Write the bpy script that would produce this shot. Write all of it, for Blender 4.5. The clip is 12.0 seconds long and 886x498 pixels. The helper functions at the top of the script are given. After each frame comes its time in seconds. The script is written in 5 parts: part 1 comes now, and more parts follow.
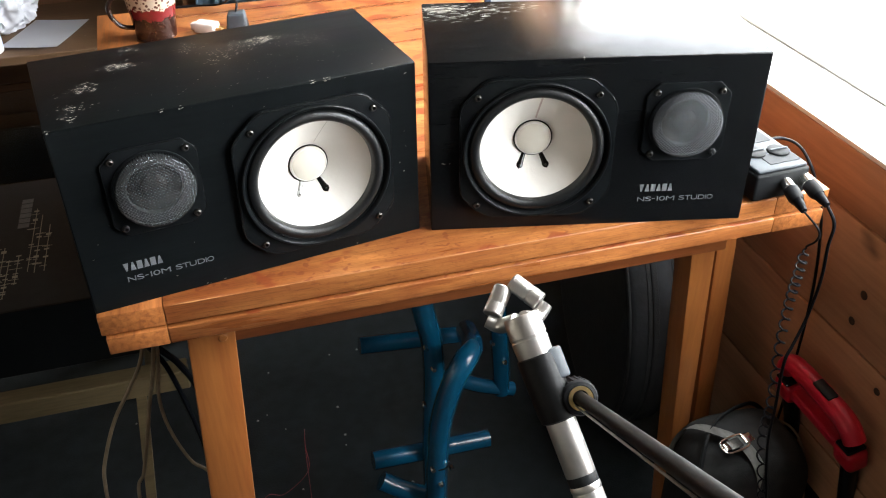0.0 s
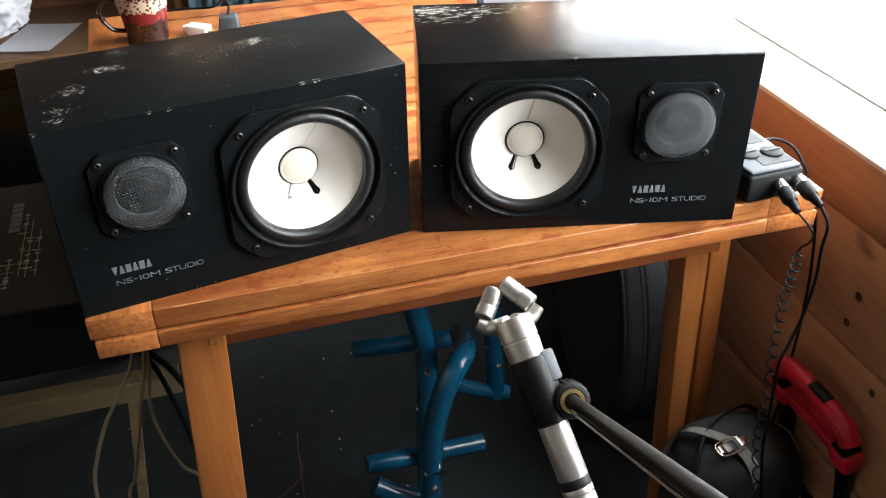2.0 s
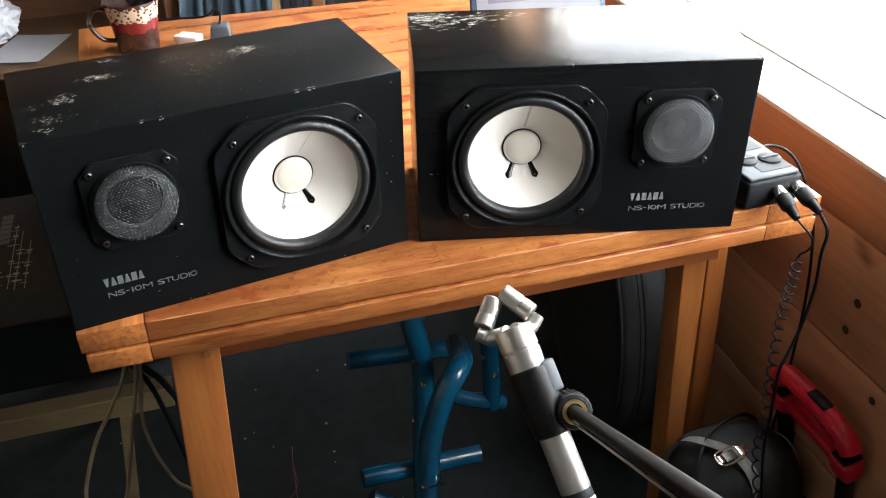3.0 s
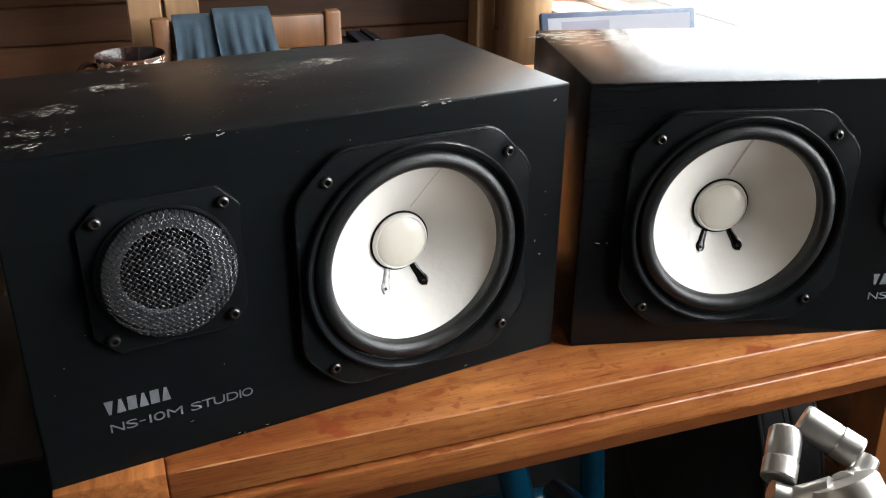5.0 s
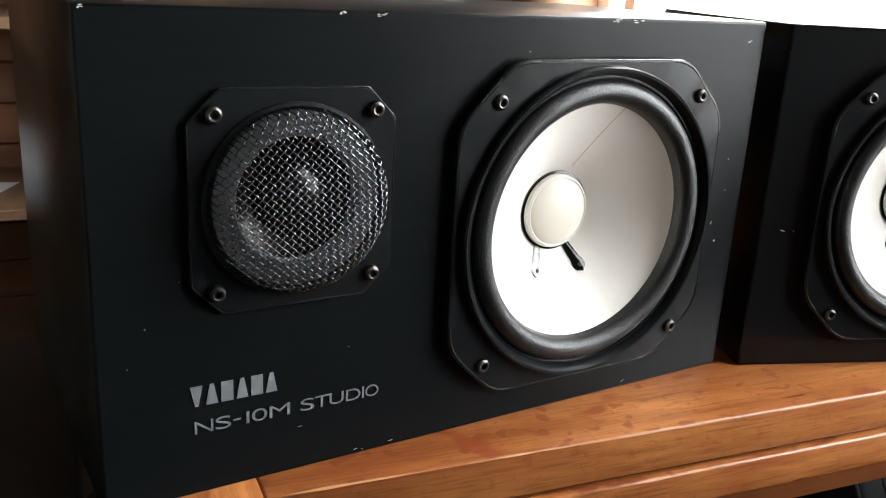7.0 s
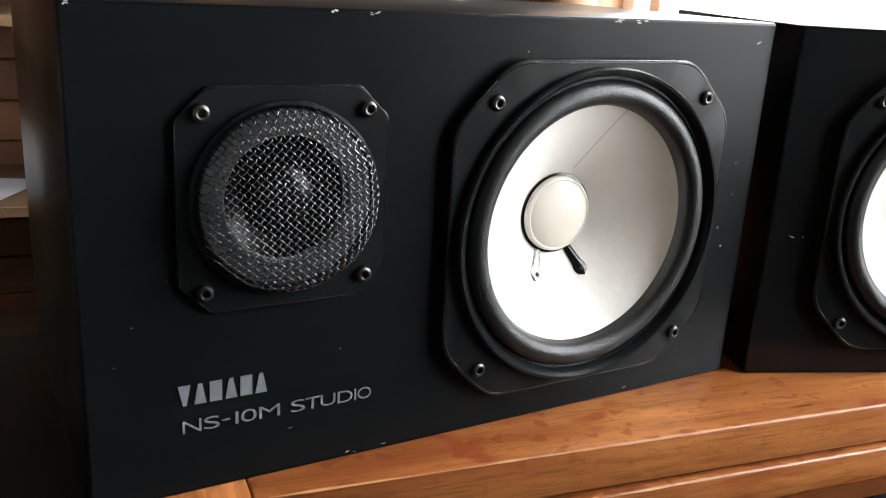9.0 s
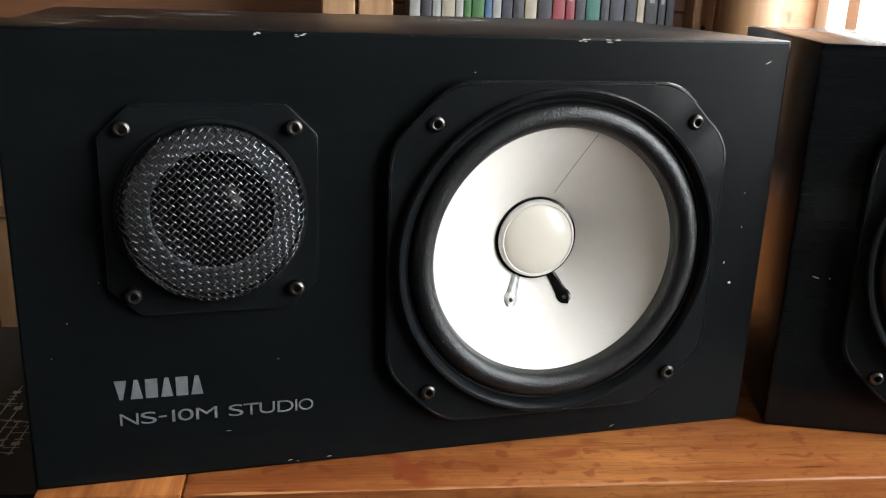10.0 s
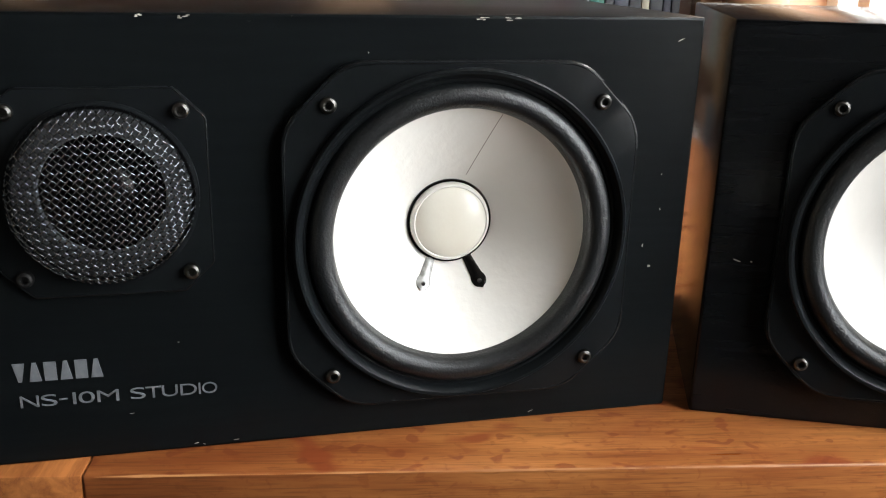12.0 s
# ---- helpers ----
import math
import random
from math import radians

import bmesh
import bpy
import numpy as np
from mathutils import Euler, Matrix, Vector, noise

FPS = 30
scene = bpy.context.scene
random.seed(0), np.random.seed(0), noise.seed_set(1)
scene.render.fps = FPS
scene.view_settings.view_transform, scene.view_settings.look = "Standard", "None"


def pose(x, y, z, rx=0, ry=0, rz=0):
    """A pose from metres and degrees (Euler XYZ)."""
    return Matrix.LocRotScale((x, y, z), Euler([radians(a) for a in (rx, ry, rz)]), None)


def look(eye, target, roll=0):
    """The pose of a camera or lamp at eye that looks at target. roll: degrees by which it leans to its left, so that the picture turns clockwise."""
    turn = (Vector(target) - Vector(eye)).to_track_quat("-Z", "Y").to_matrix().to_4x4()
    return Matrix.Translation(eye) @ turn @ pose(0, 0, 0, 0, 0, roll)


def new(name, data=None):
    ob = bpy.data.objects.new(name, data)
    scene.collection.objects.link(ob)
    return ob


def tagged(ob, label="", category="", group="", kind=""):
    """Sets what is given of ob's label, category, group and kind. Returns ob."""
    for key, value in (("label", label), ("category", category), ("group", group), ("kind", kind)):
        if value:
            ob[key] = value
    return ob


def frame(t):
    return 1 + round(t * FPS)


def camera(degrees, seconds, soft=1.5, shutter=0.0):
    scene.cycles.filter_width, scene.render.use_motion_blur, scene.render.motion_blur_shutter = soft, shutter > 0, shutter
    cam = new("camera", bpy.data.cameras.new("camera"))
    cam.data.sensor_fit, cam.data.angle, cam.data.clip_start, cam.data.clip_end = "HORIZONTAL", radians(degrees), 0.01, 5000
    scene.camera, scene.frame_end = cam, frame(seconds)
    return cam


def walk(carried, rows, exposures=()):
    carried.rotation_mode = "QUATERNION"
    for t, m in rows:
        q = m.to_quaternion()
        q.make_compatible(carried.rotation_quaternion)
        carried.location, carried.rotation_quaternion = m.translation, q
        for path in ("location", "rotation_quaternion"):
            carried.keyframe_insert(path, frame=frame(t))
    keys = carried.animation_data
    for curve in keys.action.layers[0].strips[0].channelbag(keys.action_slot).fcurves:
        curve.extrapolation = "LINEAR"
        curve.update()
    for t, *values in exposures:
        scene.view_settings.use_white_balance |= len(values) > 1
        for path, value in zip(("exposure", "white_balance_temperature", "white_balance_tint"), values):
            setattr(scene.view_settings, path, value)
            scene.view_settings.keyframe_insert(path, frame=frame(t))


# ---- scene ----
cam = camera(53.2, 12.0, soft=1.1)
# seconds, eye in metres, yaw, pitch and roll in degrees
ROWS = [
    (0, 0.1501, -0.8168, 1.3352, -15.90, -34.60, -0.61),
    (0.5, 0.1495, -0.8156, 1.3330, -16.12, -34.56, -0.56),
    (1, 0.1523, -0.8148, 1.3295, -16.05, -34.44, -0.74),
    (1.5, 0.1567, -0.8137, 1.3294, -16.08, -34.44, -0.78),
    (2, 0.1571, -0.8139, 1.3303, -16.14, -34.37, -0.69),
    (2.5, 0.1596, -0.8124, 1.3326, -16.18, -34.51, -0.62),
    (2.7, 0.1577, -0.8125, 1.3287, -16.46, -34.26, -0.63),
    (4.3, 0.0964, -0.5787, 1.2467, -21.82, -31.47, 1.60),
    (4.5, 0.0811, -0.5317, 1.2160, -24.42, -31.27, 2.13),
    (5, 0.0776, -0.4928, 1.1178, -19.68, -25.19, 0.61),
    (5.5, 0.0593, -0.4832, 1.0541, -18.97, -21.98, 0.75),
    (6, 0.0297, -0.4447, 1.0176, -19.38, -20.08, 1.74),
    (6.5, 0.0105, -0.4008, 0.9927, -21.34, -18.62, 2.08),
    (7, -0.0057, -0.3580, 0.9748, -23.11, -17.33, 3.22),
    (7.2, -0.0100, -0.3484, 0.9720, -23.18, -17.35, 3.18),
    (8.8, -0.0140, -0.3502, 0.9704, -23.24, -17.10, 3.55),
    (9, 0.0111, -0.3588, 0.9745, -21.27, -17.37, 3.43),
    (9.5, 0.0796, -0.3682, 0.9828, -10.49, -18.77, 3.44),
    (10, 0.1442, -0.3863, 0.9826, -6.27, -17.06, 2.11),
    (10.5, 0.1847, -0.3901, 0.9796, -5.77, -17.86, 2.16),
    (11, 0.2089, -0.3920, 0.9832, -3.03, -17.52, 1.02),
    (11.5, 0.2072, -0.3902, 0.9806, -2.79, -17.65, 0.49),
    (12, 0.2110, -0.3864, 0.9830, -3.91, -18.24, 1.33),
]
EXPOSURES = [(0.0, 0.28), (2.7, 0.28), (4.3, -0.08), (5.0, -0.18), (7.0, 0.06), (9.0, 0.0), (10.0, -0.26), (12.0, -0.25)]
walk(cam, [(t, pose(x, y, z, 0, 0, yaw) @ pose(0, 0, 0, 90 + pitch, 0, 0) @ pose(0, 0, 0, 0, 0, roll)) for t, x, y, z, yaw, pitch, roll in ROWS], EXPOSURES)

# ---- light ----
world = bpy.data.worlds.new("sky")
scene.world = world
world.use_nodes = True
wt = world.node_tree
sky = wt.nodes.new("ShaderNodeTexSky")
sky.sky_type, sky.sun_disc = "NISHITA", False
sky.sun_elevation, sky.sun_rotation = radians(38), radians(75)
wt.links.new(sky.outputs[0], wt.nodes["Background"].inputs[0])
wt.nodes["Background"].inputs[1].default_value = 0.15

sun_data = bpy.data.lights.new("sun", "SUN")
sun_data.energy, sun_data.angle, sun_data.color = 0.9, radians(12), (1.0, 0.94, 0.86)
sun = new("sun", sun_data)
sun.matrix_world = look((5, 1.2, 4.5), (0, 0, 0))

# the sky's light in the window's opening
pane_data = bpy.data.lights.new("window_daylight", "AREA")
pane_data.shape, pane_data.size, pane_data.size_y = "RECTANGLE", 2.26, 1.24
pane_data.energy, pane_data.color = 94, (0.93, 0.975, 1.0)
pane = new("window_daylight", pane_data)
pane.matrix_world = look((1.19, 0.28, 1.41), (0.0, 0.28, 1.41))


# ---- materials ----
def material(name, color, rough=0.5, metal=0.0, color2=None, scale=8.0, stretch=(1, 1, 1), bump=0.0, bump_scale=120.0,
             spec=0.5, vary=0.0, low=0.35, high=0.65, rough2=None, coat=0.0):
    """A surface of two colours mixed by stretched noise, with fine relief and a change from piece to piece."""
    m = bpy.data.materials.new(name)
    m.use_nodes = True
    t, n = m.node_tree, m.node_tree.nodes
    b = n["Principled BSDF"]
    b.inputs["Roughness"].default_value, b.inputs["Metallic"].default_value = rough, metal
    b.inputs["Specular IOR Level"].default_value = spec
    b.inputs["Coat Weight"].default_value = coat
    b.inputs["Coat Roughness"].default_value = 0.15
    co, mp = n.new("ShaderNodeTexCoord"), n.new("ShaderNodeMapping")
    mp.inputs["Scale"].default_value = stretch
    t.links.new(co.outputs["Object"], mp.inputs["Vector"])
    no = n.new("ShaderNodeTexNoise")
    no.inputs["Scale"].default_value, no.inputs["Detail"].default_value = scale, 6
    t.links.new(mp.outputs[0], no.inputs["Vector"])
    ramp = n.new("ShaderNodeValToRGB")
    ramp.color_ramp.elements[0].position, ramp.color_ramp.elements[1].position = low, high
    ramp.color_ramp.elements[0].color = (*color, 1)
    ramp.color_ramp.elements[1].color = (*(color2 or [min(1, c * 1.25) for c in color]), 1)
    t.links.new(no.outputs[0], ramp.inputs[0])
    out = ramp.outputs[0]
    if vary:
        info, hsv, mm = n.new("ShaderNodeObjectInfo"), n.new("ShaderNodeHueSaturation"), n.new("ShaderNodeMapRange")
        mm.inputs[3].default_value, mm.inputs[4].default_value = 1 - vary, 1 + vary
        t.links.new(info.outputs["Random"], mm.inputs[0])
        t.links.new(mm.outputs[0], hsv.inputs["Value"])
        t.links.new(out, hsv.inputs["Color"])
        out = hsv.outputs[0]
    t.links.new(out, b.inputs["Base Color"])
    if rough2 is not None:
        rr = n.new("ShaderNodeMapRange")
        rr.inputs[3].default_value, rr.inputs[4].default_value = rough, rough2
        n2 = n.new("ShaderNodeTexNoise")
        n2.inputs["Scale"].default_value, n2.inputs["Detail"].default_value = scale * 0.7, 4
        t.links.new(mp.outputs[0], n2.inputs["Vector"])
        t.links.new(n2.outputs[0], rr.inputs[0])
        t.links.new(rr.outputs[0], b.inputs["Roughness"])
    if bump:
        fine, bp = n.new("ShaderNodeTexNoise"), n.new("ShaderNodeBump")
        fine.inputs["Scale"].default_value, fine.inputs["Detail"].default_value = bump_scale, 4
        t.links.new(mp.outputs[0], fine.inputs["Vector"])
        bp.inputs["Strength"].default_value, bp.inputs["Distance"].default_value = bump, 0.001
        t.links.new(fine.outputs[0], bp.inputs["Height"])
        t.links.new(bp.outputs[0], b.inputs["Normal"])
    return m


def wood(name, dark, light, axis="x", rough=0.4, grain=14.0, vary=0.0, knots=None, flecks=None, coat=0.0, spec=0.5, pores=False):
    """Wood with stretched grain along an axis, rings, fine pores, and knots or dark flecks where asked."""
    m = bpy.data.materials.new(name)
    m.use_nodes = True
    t, n = m.node_tree, m.node_tree.nodes
    b = n["Principled BSDF"]
    b.inputs["Coat Weight"].default_value, b.inputs["Coat Roughness"].default_value = coat, 0.2
    b.inputs["Specular IOR Level"].default_value = spec
    co, mp, info = n.new("ShaderNodeTexCoord"), n.new("ShaderNodeMapping"), n.new("ShaderNodeObjectInfo")
    s = {"x": (0.08, 1, 1), "y": (1, 0.08, 1), "z": (1, 1, 0.08)}[axis]
    mp.inputs["Scale"].default_value = s
    add, mul = n.new("ShaderNodeVectorMath"), n.new("ShaderNodeMath")
    mul.operation, mul.inputs[1].default_value = "MULTIPLY", 17.0
    t.links.new(info.outputs["Random"], mul.inputs[0])
    t.links.new(co.outputs["Object"], add.inputs[0])
    t.links.new(mul.outputs[0], add.inputs[1])
    t.links.new(add.outputs[0], mp.inputs["Vector"])
    big = n.new("ShaderNodeTexNoise")
    big.inputs["Scale"].default_value, big.inputs["Detail"].default_value, big.inputs["Distortion"].default_value = grain, 8, 0.6
    t.links.new(mp.outputs[0], big.inputs["Vector"])
    fine = n.new("ShaderNodeTexNoise")
    fine.inputs["Scale"].default_value, fine.inputs["Detail"].default_value = grain * 14, 3
    t.links.new(mp.outputs[0], fine.inputs["Vector"])
    mix = n.new("ShaderNodeMath")
    mix.operation = "MULTIPLY_ADD"
    mix.inputs[1].default_value = 0.35
    t.links.new(fine.outputs[0], mix.inputs[0])
    t.links.new(big.outputs[0], mix.inputs[2])
    ramp = n.new("ShaderNodeValToRGB")
    ramp.color_ramp.elements[0].position, ramp.color_ramp.elements[1].position = 0.48, 0.85
    ramp.color_ramp.elements[0].color, ramp.color_ramp.elements[1].color = (*dark, 1), (*light, 1)
    t.links.new(mix.outputs[0], ramp.inputs[0])
    out = ramp.outputs[0]

    def spots(out, scale, stretch, low, high, colour, amount):
        mp2, vo, r2, mx = n.new("ShaderNodeMapping"), n.new("ShaderNodeTexVoronoi"), n.new("ShaderNodeMapRange"), n.new("ShaderNodeMix")
        mp2.inputs["Scale"].default_value = stretch
        t.links.new(add.outputs[0], mp2.inputs["Vector"])
        warp, wv = n.new("ShaderNodeTexNoise"), n.new("ShaderNodeVectorMath")
        warp.inputs["Scale"].default_value = scale * 2.5
        wv.operation = "MULTIPLY_ADD"
        wv.inputs[1].default_value = [0.35 / scale] * 3
        t.links.new(mp2.outputs[0], warp.inputs["Vector"])
        t.links.new(warp.outputs["Color"], wv.inputs[0])
        t.links.new(mp2.outputs[0], wv.inputs[2])
        vo.inputs["Scale"].default_value = scale
        t.links.new(wv.outputs[0], vo.inputs["Vector"])
        r2.inputs[1].default_value, r2.inputs[2].default_value = low, high
        r2.inputs[3].default_value, r2.inputs[4].default_value = amount, 0.0
        t.links.new(vo.outputs["Distance"], r2.inputs[0])
        mx.data_type = "RGBA"
        t.links.new(r2.outputs[0], mx.inputs[0])
        t.links.new(out, mx.inputs[6])
        mx.inputs[7].default_value = (*colour, 1)
        return mx.outputs[2]

    if knots:
        st = {"x": (0.5, 1, 1), "y": (1, 0.5, 1), "z": (1, 1, 0.5)}[axis]
        out = spots(out, knots, st, 0.05, 0.13, [c * 0.25 for c in dark], 0.85)
    if flecks:
        for sc, st, lo, hi, k, amount in ((flecks, (0.8, 1.0, 1.0), 0.58, 0.66, 0.62, 0.28), (flecks * 2.6, (0.12, 1, 1), 0.55, 0.70, 0.5, 0.35), (9.0, (0.6, 1, 1), 0.45, 0.75, 0.75, 0.6)):
            mp3, nz, r3, mx = n.new("ShaderNodeMapping"), n.new("ShaderNodeTexNoise"), n.new("ShaderNodeMapRange"), n.new("ShaderNodeMix")
            mp3.inputs["Scale"].default_value = st
            t.links.new(add.outputs[0], mp3.inputs["Vector"])
            nz.inputs["Scale"].default_value, nz.inputs["Detail"].default_value, nz.inputs["Distortion"].default_value = sc, 2, 0.8
            t.links.new(mp3.outputs[0], nz.inputs["Vector"])
            r3.inputs[1].default_value, r3.inputs[2].default_value, r3.inputs[4].default_value = lo, hi, amount
            t.links.new(nz.outputs[0], r3.inputs[0])
            mx.data_type = "RGBA"
            t.links.new(r3.outputs[0], mx.inputs[0])
            t.links.new(out, mx.inputs[6])
            mx.inputs[7].default_value = (dark[0] * k * 1.2, dark[1] * k * 0.85, dark[2] * k * 0.9, 1)
            out = mx.outputs[2]
    if pores:
        # thin dark pore lines, then red-brown patches in the boards' upper faces
        geo, up, top = n.new("ShaderNodeNewGeometry"), n.new("ShaderNodeSeparateXYZ"), n.new("ShaderNodeMath")
        t.links.new(geo.outputs["True Normal"], up.inputs[0])
        top.operation, top.inputs[1].default_value = "GREATER_THAN", 0.7
        t.links.new(up.outputs["Z"], top.inputs[0])
        for sc, st, lo, hi, colour, amount in ((880, (0.035, 1, 1), 0.55, 0.68, [c * 0.38 for c in dark], 0.38), (30, (0.6, 1, 1), 0.60, 0.65, (0.22, 0.042, 0.014), 0.8),
                                               (95, (0.75, 1, 1), 0.62, 0.67, (0.17, 0.032, 0.012), 0.6)):
            mp3, nz, r3, mx = n.new("ShaderNodeMapping"), n.new("ShaderNodeTexNoise"), n.new("ShaderNodeMapRange"), n.new("ShaderNodeMix")
            mp3.inputs["Scale"].default_value = st
            t.links.new(add.outputs[0], mp3.inputs["Vector"])
            nz.inputs["Scale"].default_value, nz.inputs["Detail"].default_value, nz.inputs["Distortion"].default_value = sc, 1, 0.3
            t.links.new(mp3.outputs[0], nz.inputs["Vector"])
            r3.inputs[1].default_value, r3.inputs[2].default_value, r3.inputs[4].default_value = lo, hi, amount
            t.links.new(nz.outputs[0], r3.inputs[0])
            mx.data_type = "RGBA"
            if sc < 200:
                keep = n.new("ShaderNodeMath")
                keep.operation = "MULTIPLY"
                t.links.new(r3.outputs[0], keep.inputs[0])
                t.links.new(top.outputs[0], keep.inputs[1])
                t.links.new(keep.outputs[0], mx.inputs[0])
            else:
                t.links.new(r3.outputs[0], mx.inputs[0])
            t.links.new(out, mx.inputs[6])
            mx.inputs[7].default_value = (*colour, 1)
            out = mx.outputs[2]
    if vary:
        hsv, mm = n.new("ShaderNodeHueSaturation"), n.new("ShaderNodeMapRange")
        mm.inputs[3].default_value, mm.inputs[4].default_value = 1 - vary, 1 + vary
        t.links.new(info.outputs["Random"], mm.inputs[0])
        t.links.new(mm.outputs[0], hsv.inputs["Value"])
        t.links.new(out, hsv.inputs["Color"])
        out = hsv.outputs[0]
    t.links.new(out, b.inputs["Base Color"])
    rr = n.new("ShaderNodeMapRange")
    rr.inputs[3].default_value, rr.inputs[4].default_value = rough - 0.08, rough + 0.15
    t.links.new(big.outputs[0], rr.inputs[0])
    t.links.new(rr.outputs[0], b.inputs["Roughness"])
    bp = n.new("ShaderNodeBump")
    bp.inputs["Strength"].default_value, bp.inputs["Distance"].default_value = 0.25, 0.0006
    t.links.new(mix.outputs[0], bp.inputs["Height"])
    t.links.new(bp.outputs[0], b.inputs["Normal"])
    return m


def clear(name, tint=(1, 1, 1), rough=0.02):
    m = bpy.data.materials.new(name)
    m.use_nodes = True
    b = m.node_tree.nodes["Principled BSDF"]
    b.inputs["Base Color"].default_value = (*tint, 1)
    b.inputs["Transmission Weight"].default_value, b.inputs["Roughness"].default_value = 1.0, rough
    b.inputs["IOR"].default_value = 1.45
    return m


M_BLACK = material("black_ash_veneer", (0.0044, 0.0054, 0.0059), 0.27, color2=(0.0058, 0.0070, 0.0076), scale=240, stretch=(0.07, 1, 1),
                   bump=0.04, bump_scale=620, rough2=0.33, spec=0.10)
M_BLACKR = material("glossier_black_veneer", (0.0046, 0.0051, 0.0056), 0.19, color2=(0.0055, 0.0061, 0.0067), scale=240, stretch=(0.07, 1, 1),
                    bump=0.01, bump_scale=620, rough2=0.21, spec=0.21)
M_PLASTIC = material("black_moulded_plastic", (0.0056, 0.0066, 0.0072), 0.30, scale=40, bump=0.03, bump_scale=500, spec=0.14)
M_LIP = material("glossy_black_plastic", (0.005, 0.006, 0.0066), 0.26, scale=40, spec=0.30)
M_RUBBER = material("black_rubber_surround", (0.0050, 0.0058, 0.0064), 0.36, color2=(0.012, 0.0135, 0.0145), scale=420, low=0.45, high=0.75, bump=0.35, bump_scale=900, spec=0.6)
M_CONE = material("white_paper_cone", (0.76, 0.725, 0.67), 0.33, color2=(0.82, 0.79, 0.735), scale=14, bump=0.25, bump_scale=160)
M_CAP = material("off_white_dust_cap", (0.74, 0.69, 0.585), 0.24, color2=(0.81, 0.77, 0.68), scale=20, bump=0.1, coat=0.5)
M_GLUE = material("black_glue", (0.004, 0.004, 0.004), 0.12, scale=40)
M_GLUEC = material("clear_glossy_glue", (0.20, 0.195, 0.18), 0.08, color2=(0.42, 0.41, 0.39), scale=260, coat=0.8)
M_SEAM = material("grey_cone_seam", (0.33, 0.29, 0.25), 0.8, scale=40)
M_STAIN = material("faint_brown_stain", (0.50, 0.40, 0.36), 0.6, scale=60)
M_WIRE = material("steel_mesh_wire", (0.19, 0.20, 0.21), 0.21, metal=1.0, scale=60)
M_FELT = material("grey_felt_ring", (0.014, 0.0155, 0.017), 0.9, scale=90, bump=0.4, bump_scale=400)
M_DOME = material("black_silk_dome", (0.003, 0.003, 0.0033), 0.2, scale=50, spec=0.35)
M_SCREW = material("steel_screw", (0.11, 0.106, 0.098), 0.34, metal=1.0, color2=(0.085, 0.082, 0.076), scale=200)
M_SCREWD = material("blackened_screw", (0.006, 0.006, 0.006), 0.5, metal=0.0, scale=200)
M_PRINT = material("pale_grey_print", (0.12, 0.128, 0.138), 0.6, color2=(0.16, 0.168, 0.178), scale=200)
M_SCUFF = material("scuffed_bare_veneer", (0.42, 0.38, 0.32), 0.8, color2=(0.62, 0.57, 0.48), scale=300)
M_TABLE = wood("varnished_hardwood", (0.235, 0.070, 0.019), (0.51, 0.196, 0.056), "x", 0.27, 40, flecks=170, coat=0.3, pores=True)
M_TABLE_Y = wood("varnished_end_grain", (0.22, 0.068, 0.019), (0.45, 0.160, 0.045), "y", 0.3, 170, coat=0.25)
M_LEG = wood("varnished_leg_wood", (0.24, 0.075, 0.018), (0.41, 0.148, 0.038), "z", 0.32, 14, coat=0.2)
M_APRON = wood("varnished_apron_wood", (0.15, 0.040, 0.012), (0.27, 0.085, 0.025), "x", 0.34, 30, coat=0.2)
M_PINE_Y = wood("stained_pine_wall", (0.32, 0.155, 0.080), (0.51, 0.27, 0.145), "y", 0.46, 12, vary=0.12, knots=7)
# back wall pine: its dimness is put into the colour, which dulls its reflections
M_PINE_X = wood("dimmed_pine_board", (0.090, 0.034, 0.014), (0.17, 0.070, 0.029), "x", 0.5, 12, vary=0.15, knots=6)
M_POST = wood("pale_pine_post", (0.17, 0.09, 0.04), (0.28, 0.16, 0.076), "z", 0.5, 10, knots=5)
# the posts' pine again, with the weaker light on the shelves put into its colour
M_SHELF = wood("dimmed_pine_shelf", (0.080, 0.040, 0.017), (0.130, 0.070, 0.032), "x", 0.6, 10)
M_BENCH = wood("rough_sawn_batten", (0.085, 0.062, 0.028), (0.18, 0.13, 0.062), "x", 0.65, 22)
M_CHAIR = wood("golden_beech_chair", (0.10, 0.042, 0.016), (0.155, 0.068, 0.027), "z", 0.4, 10)
# ceiling out of view, toned dark so black surfaces reflect little of it
M_ROOF = wood("dimmed_ceiling_boards", (0.042, 0.030, 0.021), (0.075, 0.054, 0.039), "x", 0.6, 8)
M_CARPET = material("dark_carpet", (0.0026, 0.0055, 0.0068), 0.95, color2=(0.0068, 0.0115, 0.0132), scale=30, bump=0.8, bump_scale=300)
M_WHITE = material("white_paint", (0.80, 0.79, 0.75), 0.4, color2=(0.74, 0.72, 0.67), scale=5, bump=0.1)
# walls out of view: grey keeps baffle reflections dark, beige bounces window light
M_PLASTER = material("shaded_grey_plaster", (0.12, 0.115, 0.105), 0.9, color2=(0.16, 0.155, 0.14), scale=4, bump=0.3, bump_scale=60)
M_SIDE = material("beige_plaster", (0.29, 0.26, 0.21), 0.85, color2=(0.34, 0.30, 0.245), scale=4, bump=0.3, bump_scale=60)
M_CEIL = material("cream_plaster", (0.42, 0.36, 0.28), 0.85, color2=(0.48, 0.41, 0.32), scale=4, bump=0.3, bump_scale=60)
M_BLUE = material("blue_gloss_paint", (0.002, 0.050, 0.102), 0.22, color2=(0.003, 0.064, 0.126), scale=14, coat=0.3)
